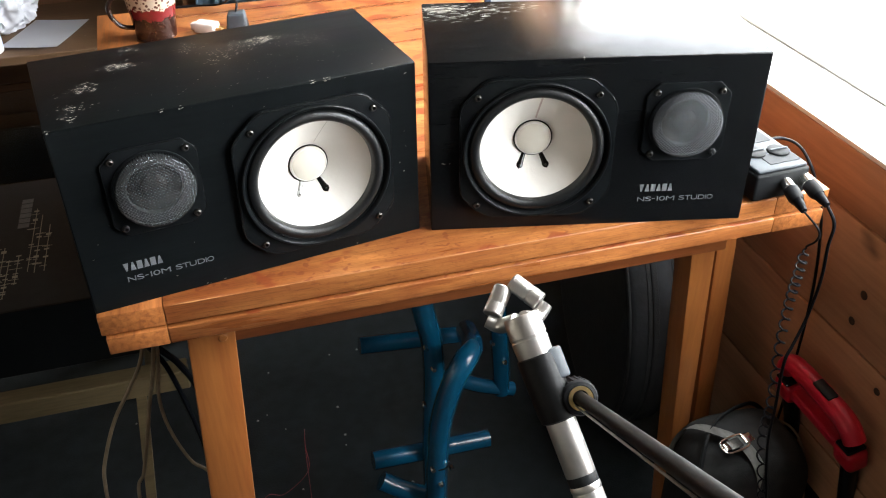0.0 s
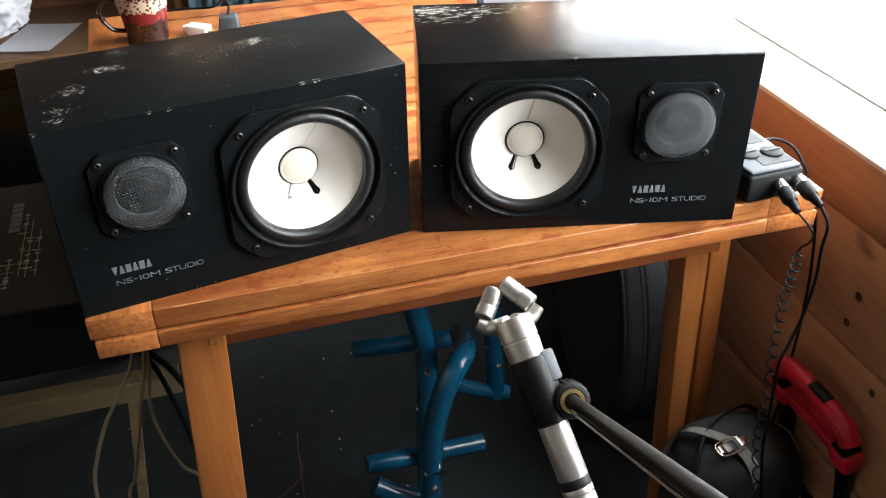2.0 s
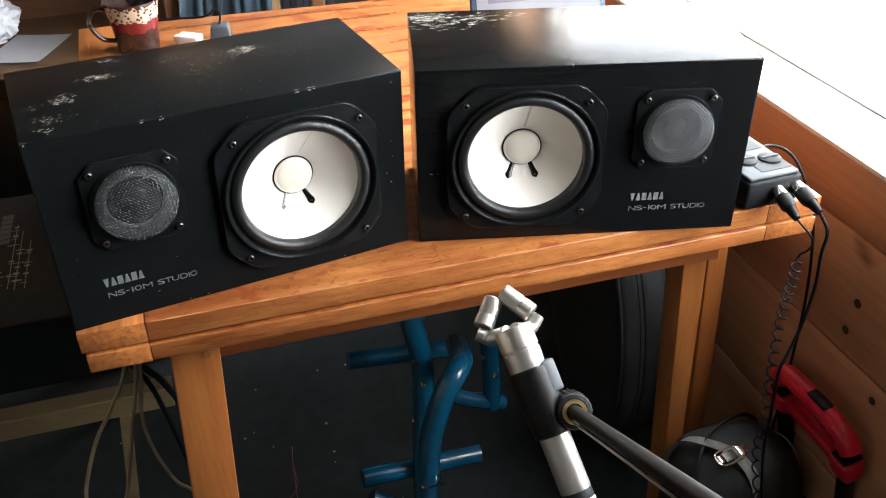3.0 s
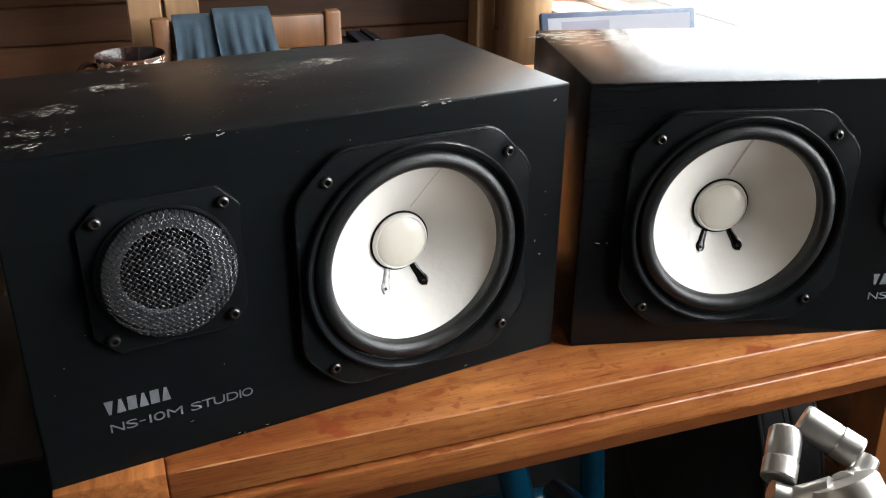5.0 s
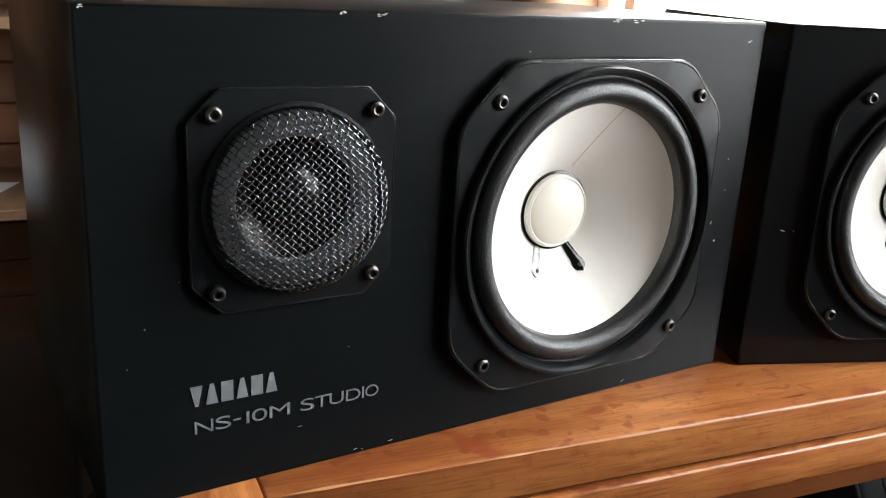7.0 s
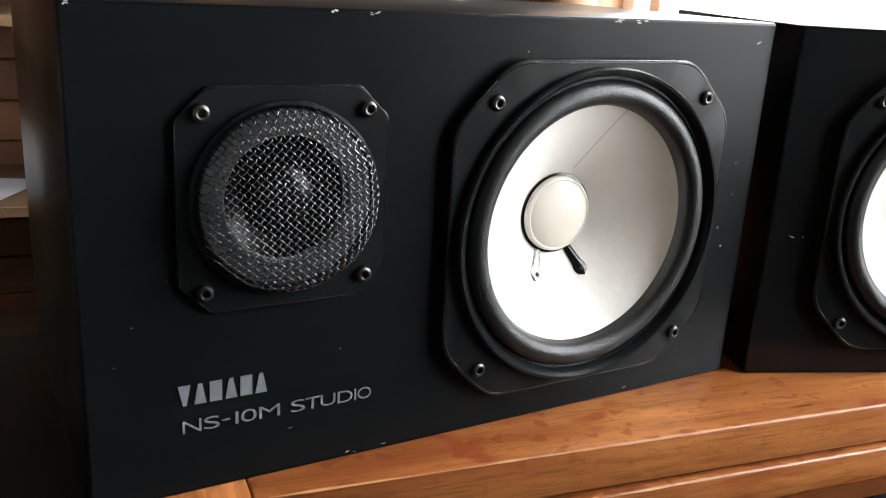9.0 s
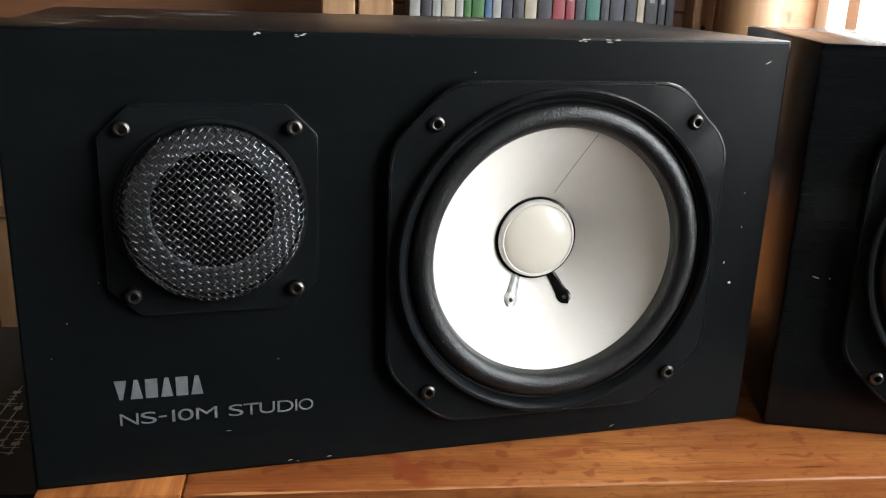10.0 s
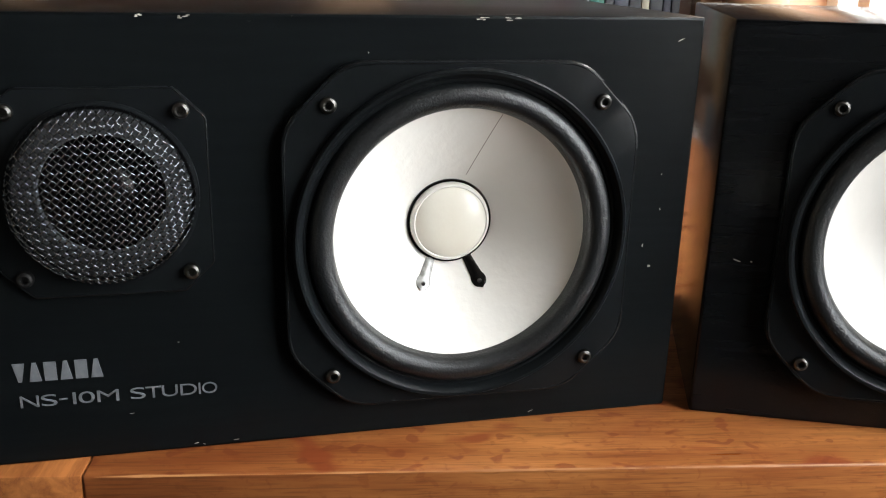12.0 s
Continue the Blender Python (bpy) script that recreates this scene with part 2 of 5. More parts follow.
M_TYRE = material("black_padded_cloth", (0.0045, 0.0055, 0.0068), 0.8, color2=(0.009, 0.0105, 0.013), scale=40, bump=0.5)
M_SILVER = material("satin_silver_metal", (0.50, 0.485, 0.46), 0.33, metal=0.9, color2=(0.57, 0.555, 0.53), scale=60)
M_STEEL = material("chromed_steel", (0.75, 0.73, 0.70), 0.16, metal=1.0, scale=60)
M_BRASS = material("brass_thread", (0.62, 0.46, 0.22), 0.35, metal=1.0, scale=90)
M_BLACKMETAL = material("black_worn_metal", (0.0035, 0.0037, 0.004), 0.42, color2=(0.009, 0.009, 0.0095), scale=70, bump=0.1, spec=0.2)
M_GREYPL = material("dark_grey_plastic", (0.008, 0.009, 0.010), 0.5, color2=(0.014, 0.015, 0.016), scale=40, bump=0.1, spec=0.15)
M_BOXTOP = material("blue_grey_plastic", (0.040, 0.048, 0.056), 0.42, color2=(0.055, 0.064, 0.073), scale=30, spec=0.3)
M_RED = material("red_plastic", (0.44, 0.004, 0.020), 0.36, color2=(0.52, 0.008, 0.028), scale=10)
M_WIRERED = material("dark_red_wire", (0.14, 0.012, 0.014), 0.5, scale=40)
M_CANVAS = material("black_canvas", (0.006, 0.0065, 0.007), 0.8, color2=(0.013, 0.0135, 0.014), scale=60, bump=0.6, bump_scale=500)
M_STRAP = material("grey_webbing", (0.20, 0.20, 0.19), 0.7, color2=(0.30, 0.30, 0.28), scale=20, stretch=(4, 1, 1), bump=0.5)
M_CABLE = material("black_cable", (0.004, 0.0045, 0.006), 0.4, scale=40, spec=0.12)
M_CABLEB = material("brown_twin_cable", (0.16, 0.12, 0.075), 0.55, color2=(0.25, 0.19, 0.12), scale=30)
M_AMP = material("black_powder_coat", (0.006, 0.0065, 0.0065), 0.6, color2=(0.010, 0.0105, 0.0105), scale=50, bump=0.2, bump_scale=300)
M_INK = material("faded_diagram_ink", (0.32, 0.30, 0.24), 0.7, scale=60)
M_PAPER = material("white_paper", (0.62, 0.62, 0.66), 0.8, color2=(0.68, 0.68, 0.72), scale=6)
M_DENIM = material("blue_cloth", (0.040, 0.066, 0.090), 0.9, color2=(0.062, 0.098, 0.13), scale=18, bump=0.6, bump_scale=300)
M_GREYCLOTH = material("grey_cloth", (0.13, 0.14, 0.16), 0.9, scale=18, bump=0.5)
M_MUGD = material("dark_brown_glaze", (0.014, 0.009, 0.008), 0.16, color2=(0.028, 0.014, 0.011), scale=30)
M_SCREEN = bpy.data.materials.new("lit_screen")
M_SCREEN.use_nodes = True
_b = M_SCREEN.node_tree.nodes["Principled BSDF"]
_b.inputs["Base Color"].default_value, _b.inputs["Roughness"].default_value = (0.02, 0.02, 0.03, 1), 0.08
_b.inputs["Emission Color"].default_value, _b.inputs["Emission Strength"].default_value = (0.75, 0.74, 0.80, 1), 0.5
M_SCREENB = bpy.data.materials.new("lit_screen_band")
M_SCREENB.use_nodes = True
_b = M_SCREENB.node_tree.nodes["Principled BSDF"]
_b.inputs["Base Color"].default_value, _b.inputs["Roughness"].default_value = (0.02, 0.02, 0.03, 1), 0.08
_b.inputs["Emission Color"].default_value, _b.inputs["Emission Strength"].default_value = (0.55, 0.50, 0.62, 1), 0.42
M_TABLET = material("dark_blue_tablet_rim", (0.03, 0.045, 0.075), 0.25, scale=30)
M_GLASS = clear("window_glass")
M_CLEARBOX = clear("clear_plastic", (0.85, 0.9, 0.9), 0.12)


def mug_glaze():
    """Red glaze over dark brown, with a cream speckled band under the rim and runs between them."""
    m = bpy.data.materials.new("red_and_cream_glaze")
    m.use_nodes = True
    t, n = m.node_tree, m.node_tree.nodes
    b = n["Principled BSDF"]
    b.inputs["Roughness"].default_value = 0.15
    co, no, sep = n.new("ShaderNodeTexCoord"), n.new("ShaderNodeTexNoise"), n.new("ShaderNodeSeparateXYZ")
    no.inputs["Scale"].default_value, no.inputs["Detail"].default_value = 130, 4
    t.links.new(co.outputs["Object"], no.inputs["Vector"])
    t.links.new(co.outputs["Object"], sep.inputs[0])
    ma = n.new("ShaderNodeMath")
    ma.operation, ma.inputs[1].default_value = "MULTIPLY_ADD", 0.030
    t.links.new(no.outputs[0], ma.inputs[0])
    t.links.new(sep.outputs["Z"], ma.inputs[2])
    mr = n.new("ShaderNodeMapRange")
    mr.inputs[1].default_value, mr.inputs[2].default_value = 0.0, 0.12
    t.links.new(ma.outputs[0], mr.inputs[0])
    ramp = n.new("ShaderNodeValToRGB")
    ramp.color_ramp.interpolation = "CONSTANT"
    e = ramp.color_ramp.elements
    e[0].position, e[0].color = 0.0, (0.018, 0.008, 0.006, 1)
    e[1].position, e[1].color = 0.47, (0.12, 0.010, 0.012, 1)
    for p, c in ((0.64, (0.40, 0.335, 0.26, 1)), (0.84, (0.035, 0.02, 0.014, 1))):
        k = e.new(p)
        k.color = c
    t.links.new(mr.outputs[0], ramp.inputs[0])
    vo, mx, r2 = n.new("ShaderNodeTexVoronoi"), n.new("ShaderNodeMix"), n.new("ShaderNodeMapRange")
    vo.inputs["Scale"].default_value = 150
    t.links.new(co.outputs["Object"], vo.inputs["Vector"])
    r2.inputs[1].default_value, r2.inputs[2].default_value, r2.inputs[3].default_value, r2.inputs[4].default_value = 0.30, 0.46, 0.95, 0.0
    t.links.new(vo.outputs["Distance"], r2.inputs[0])
    mx.data_type = "RGBA"
    band, both = n.new("ShaderNodeMapRange"), n.new("ShaderNodeMath")
    band.inputs[1].default_value, band.inputs[2].default_value, band.inputs[3].default_value = 0.055, 0.066, 0.25
    t.links.new(sep.outputs["Z"], band.inputs[0])
    both.operation = "MULTIPLY"
    t.links.new(r2.outputs[0], both.inputs[0])
    t.links.new(band.outputs[0], both.inputs[1])
    t.links.new(both.outputs[0], mx.inputs[0])
    t.links.new(ramp.outputs[0], mx.inputs[6])
    mx.inputs[7].default_value = (0.06, 0.02, 0.015, 1)
    t.links.new(mx.outputs[2], b.inputs["Base Color"])
    return m


M_MUG = mug_glaze()


# ---- mesh helpers ----
def finish(bm, smooth=0.6):
    bmesh.ops.recalc_face_normals(bm, faces=bm.faces)
    for f in bm.faces:
        f.smooth = True
    for e in bm.edges:
        if len(e.link_faces) == 2 and e.calc_face_angle(0) > smooth:
            e.smooth = False
    return bm


def part(name, bm, mat, parent=None, label="", smooth=0.6):
    """Links a bmesh as one mesh object, under a thing or a part where one is given."""
    finish(bm, smooth)
    me = bpy.data.meshes.new(name)
    bm.to_mesh(me)
    bm.free()
    me.materials.append(mat)
    ob = new(name, me)
    if parent:
        ob.parent = parent
    if label:
        tagged(ob, label)
    return ob


def thing(name, m, label, category, group="", kind=""):
    ob = new(name)
    ob.empty_display_size = 0.05
    ob.matrix_world = m
    return tagged(ob, label, category, group, kind)


def box(x0, x1, y0, y1, z0, z1, bevel=0.0, seg=2, bm=None):
    bm = bm or bmesh.new()
    made = bmesh.ops.create_cube(bm, size=1.0)["verts"]
    for v in made:
        v.co = Vector(((x0 + x1) / 2 + v.co.x * (x1 - x0), (y0 + y1) / 2 + v.co.y * (y1 - y0), (z0 + z1) / 2 + v.co.z * (z1 - z0)))
    if bevel:
        edges = list({e for v in made for e in v.link_edges})
        bmesh.ops.bevel(bm, geom=edges, offset=bevel, segments=seg, affect="EDGES", profile=0.5)
    return bm


def slab(corners, z0, z1, bevel=0.0, seg=2):
    """A board from its outline seen from above."""
    bm = bmesh.new()
    lo = [bm.verts.new((x, y, z0)) for x, y in corners]
    hi = [bm.verts.new((x, y, z1)) for x, y in corners]
    bm.faces.new(lo[::-1])
    bm.faces.new(hi)
    k = len(corners)
    for i in range(k):
        bm.faces.new((lo[i], lo[(i + 1) % k], hi[(i + 1) % k], hi[i]))
    if bevel:
        bmesh.ops.recalc_face_normals(bm, faces=bm.faces)
        bmesh.ops.bevel(bm, geom=bm.edges[:], offset=bevel, segments=seg, affect="EDGES", profile=0.5)
    return bm


def plate(outline, y0, y1, bevel=0.0, seg=2, hole=None, hole_n=64):
    """A flat plate facing -y, from an outline in x and z; hole: its centre and radius."""
    bm = bmesh.new()
    k = len(outline)
    if hole:
        cx, cz, r = hole
        rings = []
        for y in (y0, y1):
            inner = [bm.verts.new((cx + r * math.cos(a), y, cz + r * math.sin(a))) for a in (2 * math.pi * i / hole_n for i in range(hole_n))]
            outer = []
            for i in range(hole_n):
                a = 2 * math.pi * i / hole_n
                dx, dz, best = math.cos(a), math.sin(a), 9.0
                for j in range(k):
                    (ax, az), (bx, bz) = outline[j], outline[(j + 1) % k]
                    den = dx * (bz - az) - dz * (bx - ax)
                    if abs(den) > 1e-9:
                        s = ((ax - cx) * (bz - az) - (az - cz) * (bx - ax)) / den
                        u = ((ax - cx) * dz - (az - cz) * dx) / den
                        if s > 0 and -1e-6 <= u <= 1 + 1e-6:
                            best = min(best, s)
                outer.append(bm.verts.new((cx + best * dx, y, cz + best * dz)))
            rings.append((inner, outer))
        (i0, o0), (i1, o1) = rings
        for i in range(hole_n):
            j = (i + 1) % hole_n
            bm.faces.new((i0[i], i0[j], o0[j], o0[i]))
            bm.faces.new((i1[i], o1[i], o1[j], i1[j]))
            bm.faces.new((o0[i], o0[j], o1[j], o1[i]))
            bm.faces.new((i0[i], i1[i], i1[j], i0[j]))
        if bevel:
            rim = [e for e in bm.edges if abs(e.verts[0].co.y - y0) < 1e-7 and abs(e.verts[1].co.y - y0) < 1e-7
                   and all(v in o0 for v in e.verts)]
            bmesh.ops.bevel(bm, geom=rim, offset=bevel, segments=seg, affect="EDGES", profile=0.5)
    else:
        f = [bm.verts.new((x, y0, z)) for x, z in outline]
        g = [bm.verts.new((x, y1, z)) for x, z in outline]
        bm.faces.new(f)
        bm.faces.new(g[::-1])
        for i in range(k):
            bm.faces.new((f[i], g[i], g[(i + 1) % k], f[(i + 1) % k]))
        if bevel:
            bmesh.ops.bevel(bm, geom=[e for e in bm.edges if e.verts[0] in f and e.verts[1] in f], offset=bevel, segments=seg, affect="EDGES", profile=0.5)
    return bm


def lathe(profile, n=48, axis="y", center=(0, 0, 0), bm=None, closed=False):
    """Turns a profile of (radius, height along the axis) round the axis."""
    bm = bm or bmesh.new()
    rings = []
    for r, h in profile:
        ring = []
        for i in range(1 if r < 1e-6 else n):
            a = 2 * math.pi * i / n
            u, v = r * math.cos(a), r * math.sin(a)
            p = {"y": (u, h, v), "z": (u, v, h), "x": (h, u, v)}[axis]
            ring.append(bm.verts.new(Vector(p) + Vector(center)))
        rings.append(ring)
    pairs = list(zip(rings, rings[1:])) + ([(rings[-1], rings[0])] if closed else [])
    for a, b in pairs:
        for i in range(n):
            j = (i + 1) % n
            if len(a) == 1 and len(b) == 1:
                break
            if len(a) == 1:
                bm.faces.new((a[0], b[j], b[i]))
            elif len(b) == 1:
                bm.faces.new((a[i], a[j], b[0]))
            else:
                bm.faces.new((a[i], a[j], b[j], b[i]))
    return bm


def smooth_path(points, steps=8):
    pts = [Vector(p) for p in points]
    ext = [2 * pts[0] - pts[1]] + pts + [2 * pts[-1] - pts[-2]]
    out = []
    for i in range(1, len(ext) - 2):
        p0, p1, p2, p3 = ext[i - 1 : i + 3]
        for k in range(steps):
            t = k / steps
            out.append(0.5 * (2 * p1 + (p2 - p0) * t + (2 * p0 - 5 * p1 + 4 * p2 - p3) * t * t + (3 * p1 - p0 - 3 * p2 + p3) * t ** 3))
    return out + [pts[-1]]


def tube(points, r, n=10, bm=None, caps=True, r_end=None):
    """A round tube along points; r_end: its radius at the far end."""
    bm = bm or bmesh.new()
    pts = [Vector(p) for p in points]
    rings, up = [], None
    for i, p in enumerate(pts):
        d = (pts[min(i + 1, len(pts) - 1)] - pts[max(i - 1, 0)]).normalized()
        if up is None:
            up = d.orthogonal().normalized()
        up = (up - d * up.dot(d)).normalized()
        side = d.cross(up)
        rad = r if r_end is None else r + (r_end - r) * i / (len(pts) - 1)
        rings.append([bm.verts.new(p + rad * (math.cos(a) * up + math.sin(a) * side)) for a in (2 * math.pi * k / n for k in range(n))])
    for a, b in zip(rings, rings[1:]):
        for k in range(n):
            bm.faces.new((a[k], a[(k + 1) % n], b[(k + 1) % n], b[k]))
    if caps:
        bm.faces.new(rings[0][::-1])
        bm.faces.new(rings[-1])
    return bm


def shifted(bm, m):
    bmesh.ops.transform(bm, matrix=m, verts=bm.verts)
    return bm


def octagon(cx, cz, hx, hz, c, soft=0.35):
    """An outline with its corners cut, each cut rounded into the sides."""
    out = []
    for sx, sz, order in ((1, 1, 0), (-1, 1, 1), (-1, -1, 0), (1, -1, 1)):
        pts = []
        for (ax, az), (bx, bz), (dx, dz) in (((hx, hz - c * (1 + soft)), (hx, hz - c), (hx - c * soft * 0.75, hz - c * (1 - soft * 0.75))), ((hx - c * (1 - soft * 0.75), hz - c * soft * 0.75), (hx - c, hz), (hx - c * (1 + soft), hz))):
            for k in range(6):
                u = k / 5
                pts.append(((1 - u) ** 2 * ax + 2 * u * (1 - u) * bx + u * u * dx, (1 - u) ** 2 * az + 2 * u * (1 - u) * bz + u * u * dz))
        pts = [(cx + sx * x, cz + sz * z) for x, z in pts]
        out += pts if order == 0 else pts[::-1]
    return out


# ---- the room ----
X_WALL, Y_BACK, SILL = 1.0, 1.84, 0.756


def setting(name, bm, mat, label, category="wall"):
    return tagged(part(name, bm, mat), label, category, kind="structure")


setting("floor", box(-1.9, 1.3, -2.3, 2.0, -0.05, 0.0), M_CARPET, "dark worn carpeted floor of the small room", "floor")
setting("ceiling", box(-1.9, 1.3, -2.3, 2.0, 2.15, 2.2), M_ROOF, "unseen low board ceiling, toned dark to dull reflections", "ceiling")
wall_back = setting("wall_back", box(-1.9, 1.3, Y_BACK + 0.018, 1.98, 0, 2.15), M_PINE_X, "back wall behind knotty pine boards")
setting("wall_left", box(-1.9, -1.8, -2.3, Y_BACK, 0, 2.15), M_SIDE, "unseen plain beige side wall, toned to bounce light")
setting("wall_front", box(-1.8, 1.3, -2.3, -2.2, 0, 2.15), M_PLASTER, "unseen plain wall behind the viewer, toned dark for reflections")
wall_right = setting("wall_right", box(X_WALL + 0.018, 1.3, -2.2, Y_BACK, 0, SILL - 0.008), M_PINE_Y, "window wall lined with stained pine boards")
setting("wall_right_top", box(X_WALL + 0.018, 1.3, -2.2, Y_BACK, 2.06, 2.15), M_CEIL, "plain wall strip over the window")
setting("wall_right_end", box(X_WALL + 0.018, 1.3, 1.46, Y_BACK, SILL - 0.008, 2.06), M_PINE_Y, "wall between the window and the corner")
setting("wall_right_near", box(X_WALL + 0.018, 1.3, -2.2, -0.9, SILL - 0.008, 2.06), M_PINE_Y, "wall beside the window behind the viewer")

window = thing("window_1", pose(0, 0, 0), "wide white-framed window full of glaring daylight", "window", kind="structure")
part("window_sill", slab([(X_WALL - 0.003, -0.9), (1.32, -0.9), (1.32, 1.46), (X_WALL - 0.003, 1.46)], SILL - 0.008, SILL, 0.002), M_WHITE, window,
     "white painted sill board")
for y0, y1 in ((-0.9, -0.85), (1.41, 1.46)):
    part("window_frame", box(1.12, 1.165, y0, y1, SILL, 2.06, 0.004), M_WHITE, window)
part("bottom_rail", box(1.115, 1.17, -0.85, 1.41, SILL, SILL + 0.012, 0.003), M_WHITE, window)
part("top_rail", box(1.115, 1.17, -0.85, 1.41, 2.0, 2.06, 0.004), M_WHITE, window)
glass = part("pane", box(1.14, 1.144, -0.85, 1.41, SILL + 0.004, 2.0), M_GLASS, window)
glass.visible_shadow = False

# ---- the table ----
table = thing("table", pose(0, 0, 0), "varnished reddish hardwood fold-over table with breadboard ends", "table")
T = 0.74
FL, FR, BR, BL = Vector((-0.005, -0.0035)), Vector((0.908, -0.002)), Vector((0.895, 0.95)), Vector((-0.032, 0.972))


def along(a, b, s):
    return (a + (b - a) * s)[:]


JL, JR = 0.075, 0.915
for z0, z1, out in ((T - 0.026, T, 0.0), (T - 0.051, T - 0.029, 0.003)):
    d = Vector((0, -out))
    e = Vector((0.004, 0)) * (out > 0)
    name = "top_leaf" if out == 0 else "lower_leaf"
    leaf = part(name, slab([along(FL + d, FR + d, JL + 0.0002), along(FL + d, FR + d, JR - 0.0002), along(BL, BR, JR - 0.0002), along(BL, BR, JL + 0.0002)],
                           z0, z1, 0.0018, 3), M_TABLE, table)
    part("breadboard_end", slab([(FL + d + e)[:], along(FL + d, FR + d, JL), along(BL, BR, JL), (BL + e)[:]], z0, z1, 0.0010, 2), M_TABLE_Y, leaf)
    part("breadboard_end", slab([along(FL + d, FR + d, JR), (FR + d - e)[:], (BR - e)[:], along(BL, BR, JR)], z0, z1, 0.0010, 2), M_TABLE_Y, leaf)
M_WORN = wood("worn_pale_edge", (0.30, 0.11, 0.034), (0.46, 0.20, 0.072), "x", 0.4, 40)


def worn_edge(y, z, r, x0, x1, seed, gap):
    """A rubbed pale strip on a rounded edge, broken and uneven."""
    bm, last = bmesh.new(), None
    x = x0
    while x < x1:
        q = 0.5 + 0.8 * noise.noise(Vector((x * 16, seed, 0))) + 0.5 * noise.noise(Vector((x * 70, seed, 3)))
        w = 2 + 30 * max(0, q - gap) * min(1, (x - x0) / 0.02, (x1 - x) / 0.02)
        a0, a1 = radians(48 - w * 0.7), radians(48 + w)
        row = []
        for k in range(4):
            a = a0 + (a1 - a0) * k / 3
            row.append(bm.verts.new((x, y - 0.0035 * (1 - x / 0.91) + r - (r + 0.0002) * math.cos(a), z - r + (r + 0.0002) * math.sin(a))))
        if last:
            for k in range(3):
                bm.faces.new((last[k], row[k], row[k + 1], last[k + 1]))
        last, x = row, x + 0.0025
    return part("worn_edge", bm, M_WORN, table, "pale rubbed strip along the table edge")


worn_edge(-0.0012, T, 0.0018, 0.07, 0.82, 2, 0.15)
worn_edge(-0.0045, T - 0.029, 0.0018, 0.25, 0.82, 5, 0.35)
part("leaf_core", box(0.01, 0.89, 0.02, 0.94, T - 0.0295, T - 0.0255), M_GLUE, table)
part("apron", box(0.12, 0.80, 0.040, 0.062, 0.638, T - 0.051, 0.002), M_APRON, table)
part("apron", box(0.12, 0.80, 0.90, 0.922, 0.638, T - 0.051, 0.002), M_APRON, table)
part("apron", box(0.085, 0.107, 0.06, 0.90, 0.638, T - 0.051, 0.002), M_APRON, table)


def leg(xt0, xt1, xb0, xb1, y0, y1):
    bm = bmesh.new()
    lo = [bm.verts.new(p) for p in ((xb0, y0, 0), (xb1, y0, 0), (xb1, y1, 0), (xb0, y1, 0))]
    hi = [bm.verts.new(p) for p in ((xt0, y0, T - 0.051), (xt1, y0, T - 0.051), (xt1, y1, T - 0.051), (xt0, y1, T - 0.051))]
    bm.faces.new(lo)
    bm.faces.new(hi)
    for i in range(4):
        bm.faces.new((lo[i], lo[(i + 1) % 4], hi[(i + 1) % 4], hi[i]))
    bmesh.ops.recalc_face_normals(bm, faces=bm.faces)
    bmesh.ops.bevel(bm, geom=bm.edges[:], offset=0.003, segments=2, affect="EDGES", profile=0.5)
    return part("leg", bm, M_LEG, table)


front_leg = leg(0.080, 0.135, 0.043, 0.103, 0.022, 0.072)
part("peg", lathe([(0, -0.0015), (0.0045, -0.0015), (0.006, 0.0)], 16, "y", (0.119, 0.0225, 0.661)), M_LEG, front_leg)
leg(0.766, 0.806, 0.812, 0.838, 0.074, 0.120)
leg(0.842, 0.876, 0.885, 0.915, 0.126, 0.160)
leg(0.02, 0.075, -0.01, 0.045, 0.87, 0.92)
leg(0.80, 0.85, 0.84, 0.88, 0.87, 0.92)


# ---- the loudspeakers ----
def baffle(bm, x0, x1, z0, z1, cx, cz, r, n=96):
    """A flat front from x0 to x1 with a round hole in it."""
    inner, outer = [], []
    for i in range(n):
        a = 2 * math.pi * (i + 0.5) / n
        dx, dz = math.cos(a), math.sin(a)
        k = min(((x1 if dx > 0 else x0) - cx) / dx, ((z1 if dz > 0 else z0) - cz) / dz)
        inner.append(bm.verts.new((cx + r * dx, 0, cz + r * dz)))
        outer.append([cx + k * dx, 0, cz + k * dz])
    for q in ((x0, z0), (x0, z1), (x1, z0), (x1, z1)):
        i = min(range(n), key=lambda i: (outer[i][0] - q[0]) ** 2 + (outer[i][2] - q[1]) ** 2)
        outer[i] = [q[0], 0, q[1]]
    outer = [bm.verts.new(p) for p in outer]
    for i in range(n):
        j = (i + 1) % n
        bm.faces.new((inner[i], inner[j], outer[j], outer[i]))


